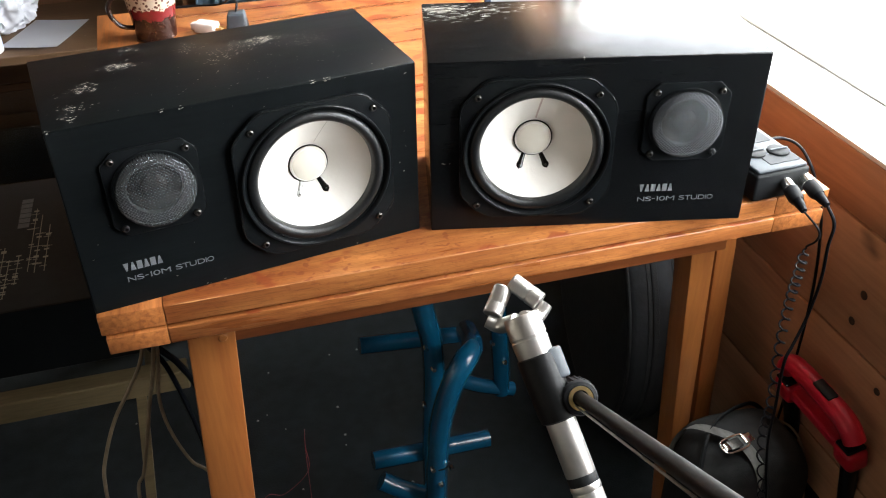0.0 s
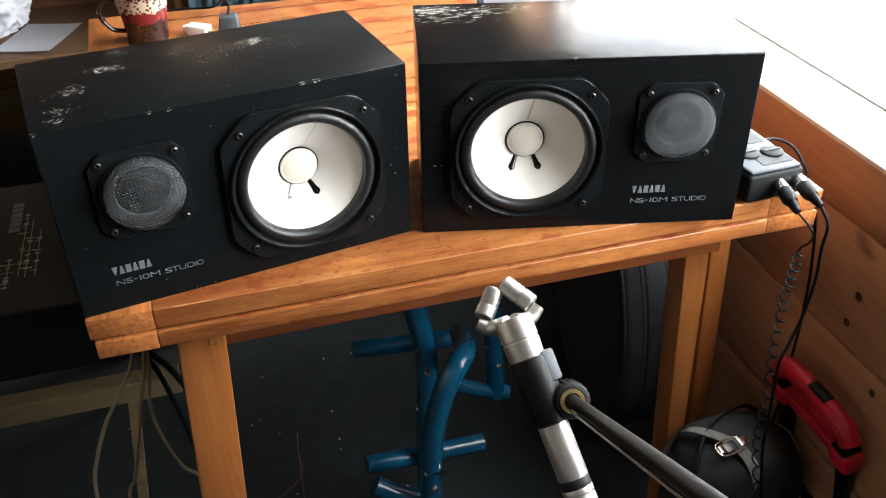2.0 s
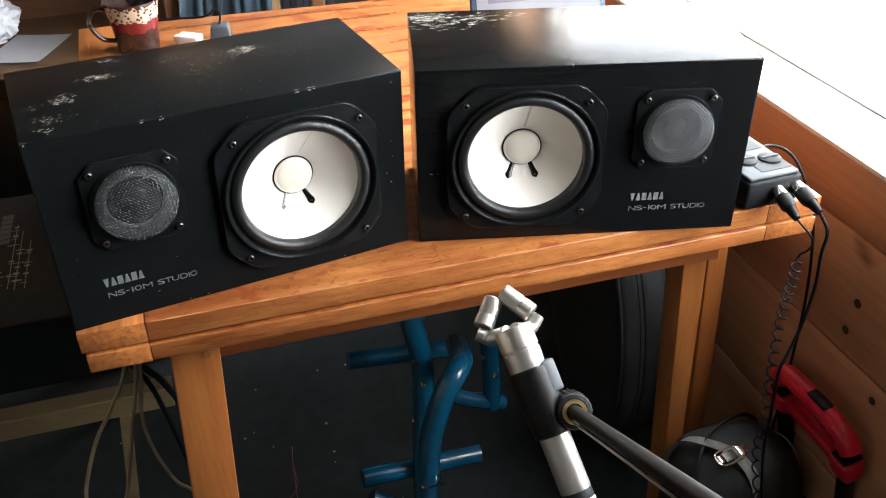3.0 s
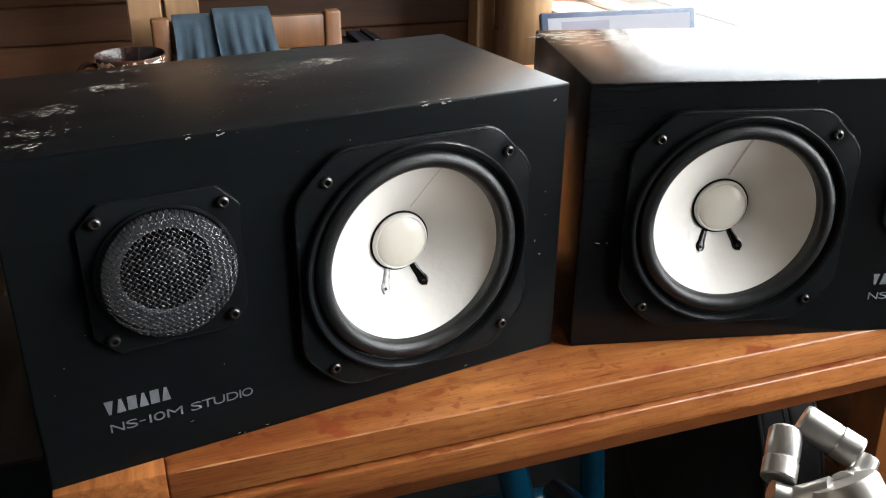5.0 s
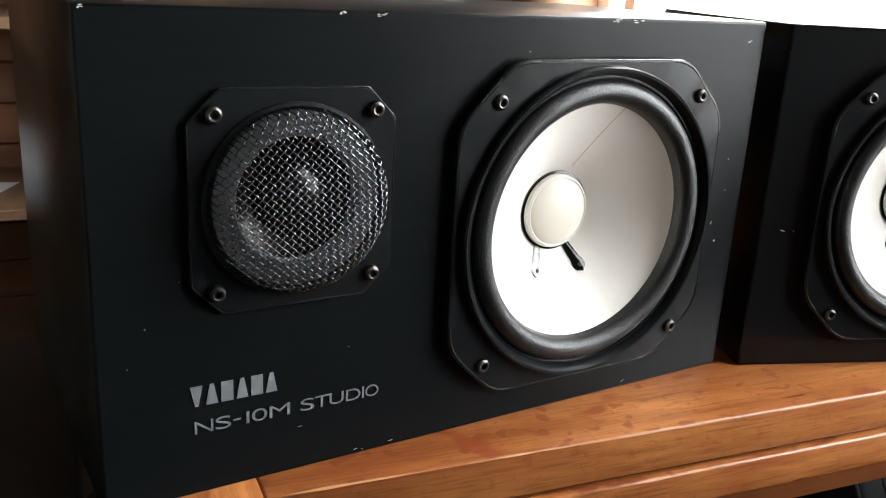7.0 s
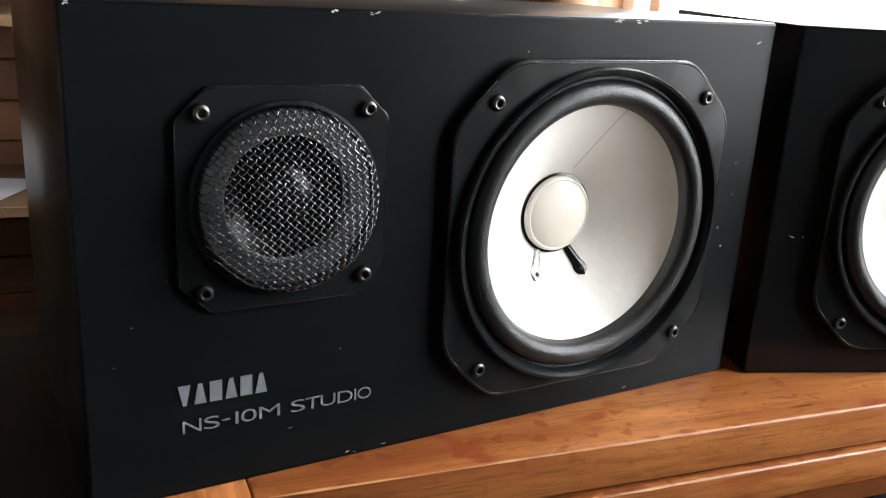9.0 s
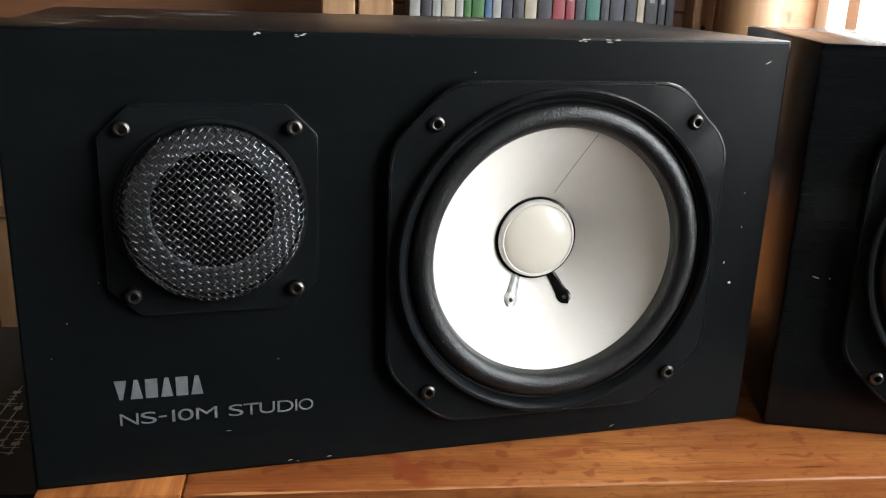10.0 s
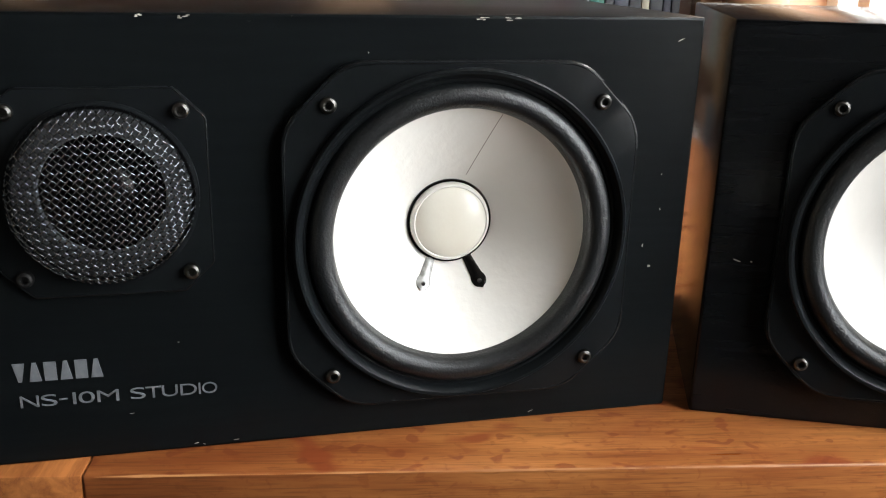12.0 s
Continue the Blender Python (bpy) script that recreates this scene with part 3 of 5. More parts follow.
def speaker(m, side, label):
    """One loudspeaker lying on its side; side -1: tweeter at the left of the woofer, 1: mirrored."""
    sp = thing("loudspeaker", m, label, "loudspeaker", group="pair of loudspeakers")
    s = -side
    W2, H, D = 0.191, 0.2175, 0.19
    wx, wz, tx, tz = 0.0675 * s, 0.108, -0.1030 * s, 0.1365
    cab = box(-W2, W2, 0, D, 0, H, 0.0016, 2)
    front = min(cab.faces, key=lambda f: f.calc_center_median().y - f.calc_area())
    bmesh.ops.delete(cab, geom=[front], context="FACES_ONLY")
    e, mid = 0.0016, -0.036 * s
    a, b = sorted((mid, s * (W2 - e)))
    baffle(cab, a, b, e, H - e, wx, wz, 0.0795)
    a, b = sorted((mid, -s * (W2 - e)))
    baffle(cab, a, b, e, H - e, tx, tz, 0.0282)
    cabinet = part("cabinet", cab, M_BLACK if side < 0 else M_BLACKR, sp)

    # woofer
    flange = part("woofer_frame", plate(octagon(wx, wz, 0.0895, 0.0885, 0.030), -0.0062, 0.001, 0.0026, 4, (wx, wz, 0.0795), 192), M_PLASTIC, sp, "", 0.2)
    rim = octagon(wx, wz, 0.0886, 0.0876, 0.030)
    part("frame_lip", tube([(x, -0.0049, z) for x, z in rim + rim[:1]], 0.0014, 10, None, False), M_LIP, flange)
    c = (wx, 0, wz)
    part("bezel_ring", lathe([(0.0858, -0.0052), (0.0857, -0.0096), (0.0848, -0.0108), (0.0834, -0.0106), (0.0818, -0.0088), (0.0808, -0.0060), (0.0785, -0.0048), (0.0785, 0.004)], 96, "y", c), M_PLASTIC, flange)
    roll = [(0.0790, -0.0020)]
    for k in range(13):
        a = math.pi * k / 12
        roll.append((0.0724 + 0.0064 * math.cos(a), -0.0034 - 0.0066 * math.sin(a)))
    roll += [(0.0655, -0.0008), (0.0650, 0.003)]
    part("surround", lathe(roll, 96, "y", c), M_RUBBER, flange)
    cone = [(0.0662, -0.0012)]
    for k in range(1, 13):
        u = k / 12
        cone.append((0.0662 - 0.0452 * u, -0.0012 + 0.031 * u ** 0.92))
    woofer = part("cone", lathe(cone, 96, "y", c), M_CONE, sp, "off-white paper woofer cone")
    yc = cone[-1][1]
    part("glue_ring", lathe([(0.0234, yc - 0.0008), (0.0230, yc - 0.0024), (0.0220, yc - 0.0026), (0.0214, yc - 0.0015)], 72, "y", c), M_GLUE, woofer)
    part("dust_cap", lathe([(0.0214, yc - 0.0022)] + [(0.0214 * math.cos(a), yc - 0.0022 - 0.0074 * math.sin(a)) for a in (math.pi / 2 * k / 10 for k in range(1, 11))], 72, "y", c), M_CAP, woofer)
    part("cap_rim", lathe([(0.0219, yc - 0.0018), (0.0213, yc - 0.0046), (0.0200, yc - 0.0056), (0.0190, yc - 0.0050)], 72, "y", c), M_CONE, woofer)
    for ang in (-116, -64):
        a = radians(ang)
        bm = bmesh.new()
        for k in range(17):
            u = k / 16
            r = 0.0222 + 0.0170 * u
            y = -0.0012 + 0.031 * ((0.0662 - r) / 0.0452) ** 0.92 - 0.0005
            wdt = max(0.0024 + 0.0014 * u if u < 0.85 else 0.0004, math.sqrt(max(0.0, 0.0041 ** 2 - (r - 0.0351) ** 2)))
            for q in (-1, -0.5, 0, 0.5, 1):
                bm.verts.new((wx + r * math.cos(a) - q * wdt * math.sin(a), y - 0.0010 * (1 - q * q), wz + r * math.sin(a) + q * wdt * math.cos(a)))
        bm.verts.ensure_lookup_table()
        for k in range(16):
            for q in range(4):
                i = k * 5 + q
                bm.faces.new((bm.verts[i], bm.verts[i + 1], bm.verts[i + 6], bm.verts[i + 5]))
        part("lead_wire_seal", bm, M_GLUEC if side < 0 and ang == -116 else M_GLUE, woofer)
        r = 0.0358
        y = -0.0012 + 0.031 * ((0.0662 - r) / 0.0452) ** 0.92
        part("eyelet", lathe([(0, -0.0022), (0.0009, -0.0021), (0.0013, -0.0012), (0.0013, 0)], 12, "y", (wx + r * math.cos(a), y, wz + r * math.sin(a))), M_SCREW, woofer)
    a, bm, sw = radians(73 if side < 0 else 86), bmesh.new(), 0.00022 if side < 0 else 0.0011
    for k in range(9):
        r = 0.027 + 0.038 * k / 8
        y = -0.0012 + 0.031 * ((0.0662 - r) / 0.0452) ** 0.92 - 0.0004
        for q in (-1, 1):
            bm.verts.new((wx + r * math.cos(a) - q * sw * math.sin(a), y, wz + r * math.sin(a) + q * sw * math.cos(a)))
    bm.verts.ensure_lookup_table()
    for k in range(8):
        bm.faces.new((bm.verts[2 * k], bm.verts[2 * k + 1], bm.verts[2 * k + 3], bm.verts[2 * k + 2]))
    part("cone_seam", bm, M_SEAM if side < 0 else M_STAIN, woofer)

    # tweeter
    face = part("tweeter_plate", plate(octagon(tx, tz, 0.0478, 0.0488, 0.0135, 0.12), -0.0028, 0.001, 0.0012, 2, (tx, tz, 0.0282), 144), M_PLASTIC, sp, "", 0.2)
    rim = octagon(tx, tz, 0.0474, 0.0484, 0.0135, 0.12)
    part("plate_lip", tube([(x, -0.0023, z) for x, z in rim + rim[:1]], 0.0006, 8, None, False), M_LIP, face)
    c = (tx, 0, tz)
    part("felt_ring", lathe([(0.0395, -0.0030), (0.0385, -0.0042), (0.0288, -0.0042), (0.0280, -0.0034), (0.0280, 0.004)], 64, "y", c), M_FELT, face)
    part("tweeter_dome", lathe([(0.0282, 0.0015), (0.0225, 0.0040), (0.0185, 0.0050), (0.0172, 0.0030), (0.0160, 0.0044)]
                               + [(0.0160 * math.cos(q), 0.0044 - 0.0080 * math.sin(q)) for q in (math.pi / 2 * k / 8 for k in range(1, 9))], 48, "y", c), M_DOME, face)
    part("mesh_rim", lathe([(0.0430, -0.0026), (0.0430, -0.0046), (0.0412, -0.0050), (0.0410, -0.0026)], 64, "y", c), M_PLASTIC, face)
    RM = 0.0412
    bm = bmesh.new()
    for dirn, sign in ((radians(-41), 1), (radians(49), -1)):
        ux, uz = math.cos(dirn), math.sin(dirn)
        pitch = 0.0026
        for k in range(-17, 18):
            off = k * pitch
            if abs(off) > RM - 0.0006:
                continue
            half = math.sqrt(RM * RM - off * off)
            n = max(6, int(half / 0.00058))
            pts = []
            for i in range(-n, n + 1):
                u = half * math.sin(math.pi / 2 * (0.35 * math.sin(math.pi / 2 * i / n) + 0.65 * i / n))
                r = min(1.0, math.hypot(u, off) / RM)
                h = -0.0035 - 0.0155 * (1 - r ** 8) ** 0.45 - 0.0022 * (1 - r * r)
                wv = sign * 0.00056 * math.cos(math.pi * (u / pitch + k))
                pts.append((tx + u * ux - off * uz, h + wv, tz + u * uz + off * ux))
            tube(pts, 0.00030, 5, bm, False)
    part("wire_mesh", bm, M_WIRE, face, "domed woven steel wire mesh", 1.6)

    # screws
    def screw(x, z, y, mat, parent, r=0.0041):
        bm = lathe([(0, -0.0010), (r * 0.36, -0.0010), (r * 0.42, -0.0034), (r * 0.62, -0.0036), (r * 0.9, -0.0028), (r, -0.0012), (r, 0.0006), (r * 1.25, 0.0006)], 18, "y", (x, y, z))
        part("screw", bm, mat, parent)

    for sx in (-1, 1):
        for sz in (-1, 1):
            screw(wx + sx * 0.0682 + s * 0.0008, wz + sz * 0.0692 - 0.0006, -0.0052, M_SCREW, flange)
            screw(tx + sx * 0.037, tz + sz * 0.0385, -0.0028, M_SCREWD if (sx * s == -1 and sz == -1) else M_SCREW, face, 0.0039)

    # printing on the baffle: a plain six-piece mark and the model line
    x0 = -0.152 if side < 0 else 0.060
    for k in range(6):
        a = x0 + 0.0070 * k
        shape = ([(0, 1), (5.6, 1), (3.6, 0), (2.0, 0)], [(0, 0), (1.9, 1), (3.7, 1), (5.6, 0)], [(0, 0), (0, 1), (5.6, 1), (5.6, 0)])[(0, 1, 2, 1, 2, 1)[k]]
        bm = bmesh.new()
        f = bm.faces.new([bm.verts.new((a + px * 0.001, -0.0004, 0.0445 + pz * 0.0098)) for px, pz in shape])
        ext = bmesh.ops.extrude_face_region(bm, geom=[f])
        for v in [g for g in ext["geom"] if isinstance(g, bmesh.types.BMVert)]:
            v.co.y = 0.0002
        bmesh.ops.triangulate(bm, faces=bm.faces[:])
        part("maker_mark", bm, M_PRINT, cabinet)
    # extended capitals: each letter's own start and width along the line
    letters, start = bmesh.new(), -0.1505 if side < 0 else 0.0595
    for char, at, wide in (("N", 0, 94), ("S", 106, 80), ("-", 197, 42), ("1", 266, 16), ("0", 296, 82), ("M", 391, 113), ("S", 564, 78), ("T", 645, 82), ("U", 731, 84), ("D", 829, 88), ("I", 927, 11), ("O", 946, 82)):
        words = bpy.data.curves.new("letter", "FONT")
        words.body, words.size, words.extrude, words.offset = char, 0.0088, 0.0002, -0.00006
        tmp = bpy.data.objects.new("letter", words)
        me = bpy.data.meshes.new_from_object(tmp)
        bpy.data.objects.remove(tmp)
        xs, ys = [v.co.x for v in me.vertices], [v.co.y for v in me.vertices]
        z0, z1 = (0.45, 0.57) if char == "-" else (0, 1)
        for v in me.vertices:
            x, y, z = v.co
            v.co = (start + 0.00009 * (at + (x - min(xs)) / (max(xs) - min(xs)) * wide), -0.0003 - z, 0.0309 + 0.0061 * (z0 + (z1 - z0) * (y - min(ys)) / (max(ys) - min(ys))))
        letters.from_mesh(me)
    me = bpy.data.meshes.new("model_line")
    letters.to_mesh(me)
    letters.free()
    me.materials.append(M_PRINT)
    tagged(new("model_line", me), "thin pale grey wide lettering").parent = cabinet
    return sp, cabinet


def scuffs(cabinet, clusters, edge, seed, front, stretch=1.5):
    """Small flakes of bare wood where the black finish is worn away."""
    rng = random.Random(seed)
    bm = bmesh.new()

    def flake(x, y, z, l, w, up=True, ang=0.0):
        k = rng.randint(6, 9)
        vs = []
        for i in range(k):
            a = 2 * math.pi * i / k
            q = rng.uniform(0.45, 1.0)
            u, v = l * q * math.cos(a), w * q * math.sin(a)
            u, v = u * math.cos(ang) - v * math.sin(ang), u * math.sin(ang) + v * math.cos(ang)
            vs.append(bm.verts.new((x + u, y + v, z) if up else (x + u, y, z + v)))
        bm.faces.new(vs)

    for cx, cy, rx, ry, n, big in clusters:
        for _ in range(3 * n):
            flake(cx + rng.gauss(0, rx * 1.15), cy + rng.gauss(0, ry * 1.15), 0.2178, rng.uniform(0.0006, big * stretch), rng.uniform(0.00012, 0.00015 + big * 0.10), True, rng.gauss(0.12, 0.35 / stretch))
    for cx, l in edge:
        for _ in range(5):
            flake(cx + rng.gauss(0, l * 0.6), rng.uniform(0.0006, 0.0022), 0.2178, rng.uniform(0.25, 0.6) * l, rng.uniform(0.0002, 0.0006))
            flake(cx + rng.gauss(0, l * 0.4), -0.0002, 0.2157 + rng.uniform(-0.0006, 0.001), rng.uniform(0.25, 0.55) * l, rng.uniform(0.0002, 0.0005), False)
    for cx, cz, l, w in front:
        flake(cx, -0.0002, cz, l, w, False, rng.uniform(-0.5, 0.5))
    tagged(part("worn_finish", bm, M_SCUFF, cabinet, "pale flakes of worn finish"), kind="stuff")


left, left_cab = speaker(pose(0.1832, 0.0327, T, 0, 0, 9.2), -1, "scuffed black studio loudspeaker on its side, white cone, worn top")
right, right_cab = speaker(pose(0.5700, 0.0125, T, 0, 0, -12.9), 1, "cleaner black studio loudspeaker on its side catching window glare")
scuffs(left_cab, [(0.060, 0.137, 0.006, 0.004, 26, 0.0034), (0.042, 0.130, 0.016, 0.008, 22, 0.0020), (-0.102, 0.131, 0.009, 0.004, 20, 0.0034), (-0.146, 0.086, 0.008, 0.005, 14, 0.0030),
                  (-0.160, 0.042, 0.010, 0.006, 9, 0.0026), (0.003, 0.110, 0.010, 0.010, 16, 0.0016), (-0.022, 0.148, 0.008, 0.006, 12, 0.0018), (0.103, 0.116, 0.012, 0.010, 16, 0.0015),
                  (-0.086, 0.176, 0.006, 0.003, 6, 0.0026), (0.08, 0.06, 0.05, 0.03, 14, 0.0010), (-0.05, 0.08, 0.06, 0.05, 16, 0.0010), (-0.165, 0.020, 0.006, 0.003, 4, 0.0032)],
       [(0.088, 0.0055), (0.074, 0.0035), (-0.062, 0.003), (-0.082, 0.0022), (-0.187, 0.002)], 3,
       [(0.173, 0.086, 0.0012, 0.0009), (0.168, 0.098, 0.0005, 0.0012), (0.176, 0.118, 0.0004, 0.0008), (0.175, 0.137, 0.0004, 0.0008), (-0.170, 0.085, 0.0005, 0.0004),
        (-0.178, 0.068, 0.0004, 0.0004), (-0.155, 0.104, 0.0004, 0.0003), (-0.100, 0.023, 0.002, 0.0002), (-0.075, 0.060, 0.0005, 0.0003), (0.02, 0.200, 0.0005, 0.0004),
        (-0.07, 0.003, 0.002, 0.0003), (-0.066, 0.002, 0.001, 0.0003), (-0.05, 0.003, 0.0022, 0.0003), (0.11, 0.004, 0.002, 0.0003), (0.178, 0.206, 0.003, 0.0004)])
scuffs(right_cab, [(-0.165, 0.166, 0.012, 0.007, 34, 0.0040), (-0.120, 0.160, 0.030, 0.011, 34, 0.0032), (-0.150, 0.140, 0.016, 0.008, 16, 0.0026)], [(-0.02, 0.001)], 5,
       [(-0.175, 0.092, 0.0028, 0.0005), (-0.168, 0.092, 0.0008, 0.0006)], 3.0)


# ---- on the table ----
def interface():
    """A small twin-knob audio box with two plugs in its front."""
    ob = thing("audio_interface", pose(0.826, 0.062, T, 0, 0, 3), "small blue-grey twin-knob audio box on the table end", "audio box")
    body = part("body", box(-0.040, 0.040, -0.066, 0.066, 0.002, 0.040, 0.004, 3), M_GREYPL, ob)
    part("top_panel", box(-0.037, 0.037, -0.063, 0.063, 0.040, 0.0445, 0.003, 3), M_BOXTOP, ob)
    part("dark_panel", box(-0.012, 0.034, -0.052, -0.028, 0.0445, 0.0452, 0.0003, 1), M_PLASTIC, ob)
    part("dark_panel", box(-0.030, 0.030, 0.004, 0.034, 0.0445, 0.0452, 0.0003, 1), M_PLASTIC, ob)
    for x, y in ((-0.012, -0.018), (0.020, -0.024)):
        k = part("knob", lathe([(0, 0.0475), (0.0132, 0.0475), (0.0145, 0.0468), (0.0148, 0.0445)], 28, "z", (x, y, 0)), M_GREYPL, ob)
        part("knob_ridge", box(x - 0.013, x + 0.013, y - 0.0012, y + 0.0012, 0.0475, 0.0492, 0.0005, 1), M_BOXTOP, k)
    for x, z in ((0.004, 0.022), (0.020, 0.021)):
        part("feature_ring", lathe([(0.0085, -0.0672), (0.0085, -0.0655), (0.0065, -0.0655)], 20, "y", (x, 0, z)), M_STEEL, body)
    for x in (-0.03, 0.03):
        for y in (-0.055, 0.055):
            part("foot", lathe([(0, 0), (0.006, 0), (0.006, 0.003)], 12, "z", (x, y, 0)), M_RUBBER, ob)
    return ob


interface()


def plug(a, b, label):
    """A round plug with a metal shell, a ridged black boot and a tapered strain relief, from a to b."""
    a, b = Vector(a), Vector(b)
    ob = thing("cable_plug", Matrix.Translation(a) @ (b - a).to_track_quat("Y", "Z").to_matrix().to_4x4(), label, "plug", group="plugs in the audio box")
    L = (b - a).length
    part("shell", lathe([(0, 0), (0.0080, 0), (0.0084, 0.002), (0.0084, L * 0.25), (0.0074, L * 0.27)], 24, "y"), M_STEEL, ob)
    part("boot", lathe([(0.0080, L * 0.26), (0.0095, L * 0.28), (0.0098, L * 0.55), (0.0080, L * 0.66)], 24, "y"), M_GREYPL, ob)
    part("strain_relief", lathe([(0.0072, L * 0.65), (0.0066, L * 0.68), (0.0060, L * 0.80), (0.0042, L * 0.98), (0, L)], 20, "y"), M_CABLE, ob)
    return ob


plug((0.834, -0.004, 0.765), (0.829, -0.056, 0.752), "black plug with a steel shell and coiled lead")
plug((0.862, 0.001, 0.765), (0.863, -0.054, 0.753), "black plug with a steel shell and smooth lead")

coil_line = smooth_path([(0.8405, -0.062, 0.700), (0.839, -0.062, 0.655), (0.839, -0.06, 0.605), (0.843, -0.06, 0.528), (0.854, -0.06, 0.427), (0.858, -0.058, 0.347), (0.864, -0.082, 0.252), (0.866, -0.088, 0.215)], 40)
lead, count = smooth_path([(0.829, -0.056, 0.752), (0.840, -0.075, 0.735), (0.846, -0.070, 0.715), (0.8405, -0.062, 0.702)], 8), len(coil_line)
for i, p in enumerate(coil_line):
    a = 2 * math.pi * i * 27 / count
    rr = 0.0060 * min(1, i / 12)
    lead.append(p + Vector((rr * math.cos(a), rr * math.sin(a), 0)))
tagged(part("coiled_cable", tube(lead, 0.0014, 7), M_CABLE), "black coiled cable hanging off the table end", "cable")
tagged(part("smooth_cable", tube(smooth_path([(0.863, -0.054, 0.753), (0.866, -0.070, 0.735), (0.868, -0.068, 0.70), (0.874, -0.066, 0.646), (0.869, -0.066, 0.585), (0.852, -0.073, 0.545), (0.843, -0.076, 0.517),
                                                 (0.852, -0.073, 0.43), (0.857, -0.074, 0.35), (0.868, -0.088, 0.25), (0.90, -0.098, 0.1), (0.92, -0.10, 0.01)]), 0.0022, 8), M_CABLE),
       "smooth black cable hanging beside the coiled one", "cable")
tagged(part("jack_lead", tube(smooth_path([(0.866, 0.095, 0.765), (0.895, 0.10, 0.766), (0.920, 0.085, 0.755), (0.934, 0.06, 0.72), (0.950, 0.045, 0.66), (0.978, 0.05, 0.50), (0.990, 0.06, 0.25), (0.990, 0.07, 0.01)]), 0.0022, 8), M_CABLE),
       "thin black lead curving from the audio box", "cable")


def mug():
    ob = thing("mug", pose(0.078, 0.826, T), "stoneware mug, red and dark brown glaze with cream speckled rim", "mug")
    prof = [(0, 0), (0.033, 0), (0.036, 0.002), (0.0365, 0.010), (0.040, 0.045), (0.0455, 0.080), (0.0485, 0.090), (0.0480, 0.0925), (0.0462, 0.0915)]
    part("body", lathe(prof, 48, "z"), M_MUG, ob)
    part("inside", lathe([(0.0464, 0.0918), (0.0438, 0.080), (0.037, 0.045), (0.033, 0.012), (0, 0.010)], 48, "z"), M_MUGD, ob, "dark glazed inside")
    part("handle", tube(smooth_path([(-0.042, 0, 0.076), (-0.060, -0.002, 0.080), (-0.073, -0.004, 0.066), (-0.072, -0.004, 0.046), (-0.058, -0.002, 0.026), (-0.037, 0, 0.020)]), 0.0042, 10), M_MUGD, ob)
    return ob


mug()

adapter = thing("power_adapter", pose(0.223, 0.812, T, 0, 0, -8), "grey plug-in charger standing on the table", "charger")
bm = box(-0.020, 0.020, -0.016, 0.022, 0, 0.034, 0.004, 3)
for v in bm.verts:
    k = 1 - 6.5 * v.co.z
    v.co.x, v.co.y = v.co.x * k, v.co.y * k
part("body", bm, M_BOXTOP, adapter)
for k in range(4):
    part("grip_rib", box(0.0192 - 0.0012 * k, 0.0200 - 0.0012 * k, -0.011, 0.014, 0.006 + 0.006 * k, 0.008 + 0.006 * k, 0.0003, 1), M_PLASTIC, adapter)
part("lead", tube(smooth_path([(0, 0.0, 0.032), (0.002, 0.016, 0.046), (-0.010, 0.06, 0.042), (-0.04, 0.12, 0.010), (-0.10, 0.140, 0.003), (-0.16, 0.13, 0.003)]), 0.0021, 8), M_CABLE, adapter)

white_plug = thing("white_plug", pose(0.168, 0.818, T, 0, 0, -35), "white moulded mains plug lying on the table", "plug")
part("body", box(-0.022, 0.022, -0.012, 0.012, 0, 0.020, 0.004, 3), M_WHITE, white_plug)
for y in (-0.006, 0.006):
    part("pin", box(0.022, 0.036, y - 0.002, y + 0.002, 0.008, 0.013, 0.0008, 1), M_BRASS, white_plug)
part("collar", box(-0.032, -0.021, -0.007, 0.007, 0.003, 0.016, 0.003, 2), M_WHITE, white_plug)


def tablet():
    ob = thing("tablet", pose(0.808, 0.705, T + 0.004, -18, 0, -3), "tablet in a dark blue case leaning with its screen lit", "tablet")
    part("case", box(-0.134, 0.134, 0, 0.009, 0, 0.133, 0.004, 3), M_TABLET, ob)
    scr = part("screen", box(-0.122, 0.122, -0.0008, 0.0, 0.012, 0.124), M_SCREEN, ob, "lit pale screen")
    part("screen_window", box(-0.100, -0.020, -0.0016, -0.0008, 0.066, 0.118), M_SCREENB, scr)
    part("screen_bar", box(-0.100, 0.030, -0.0016, -0.0008, 0.045, 0.060), M_SCREENB, scr)
    part("stand", box(-0.05, 0.05, 0.009, 0.05, 0.0, 0.008, 0.002, 1), M_TABLET, ob)
    return ob


tablet()


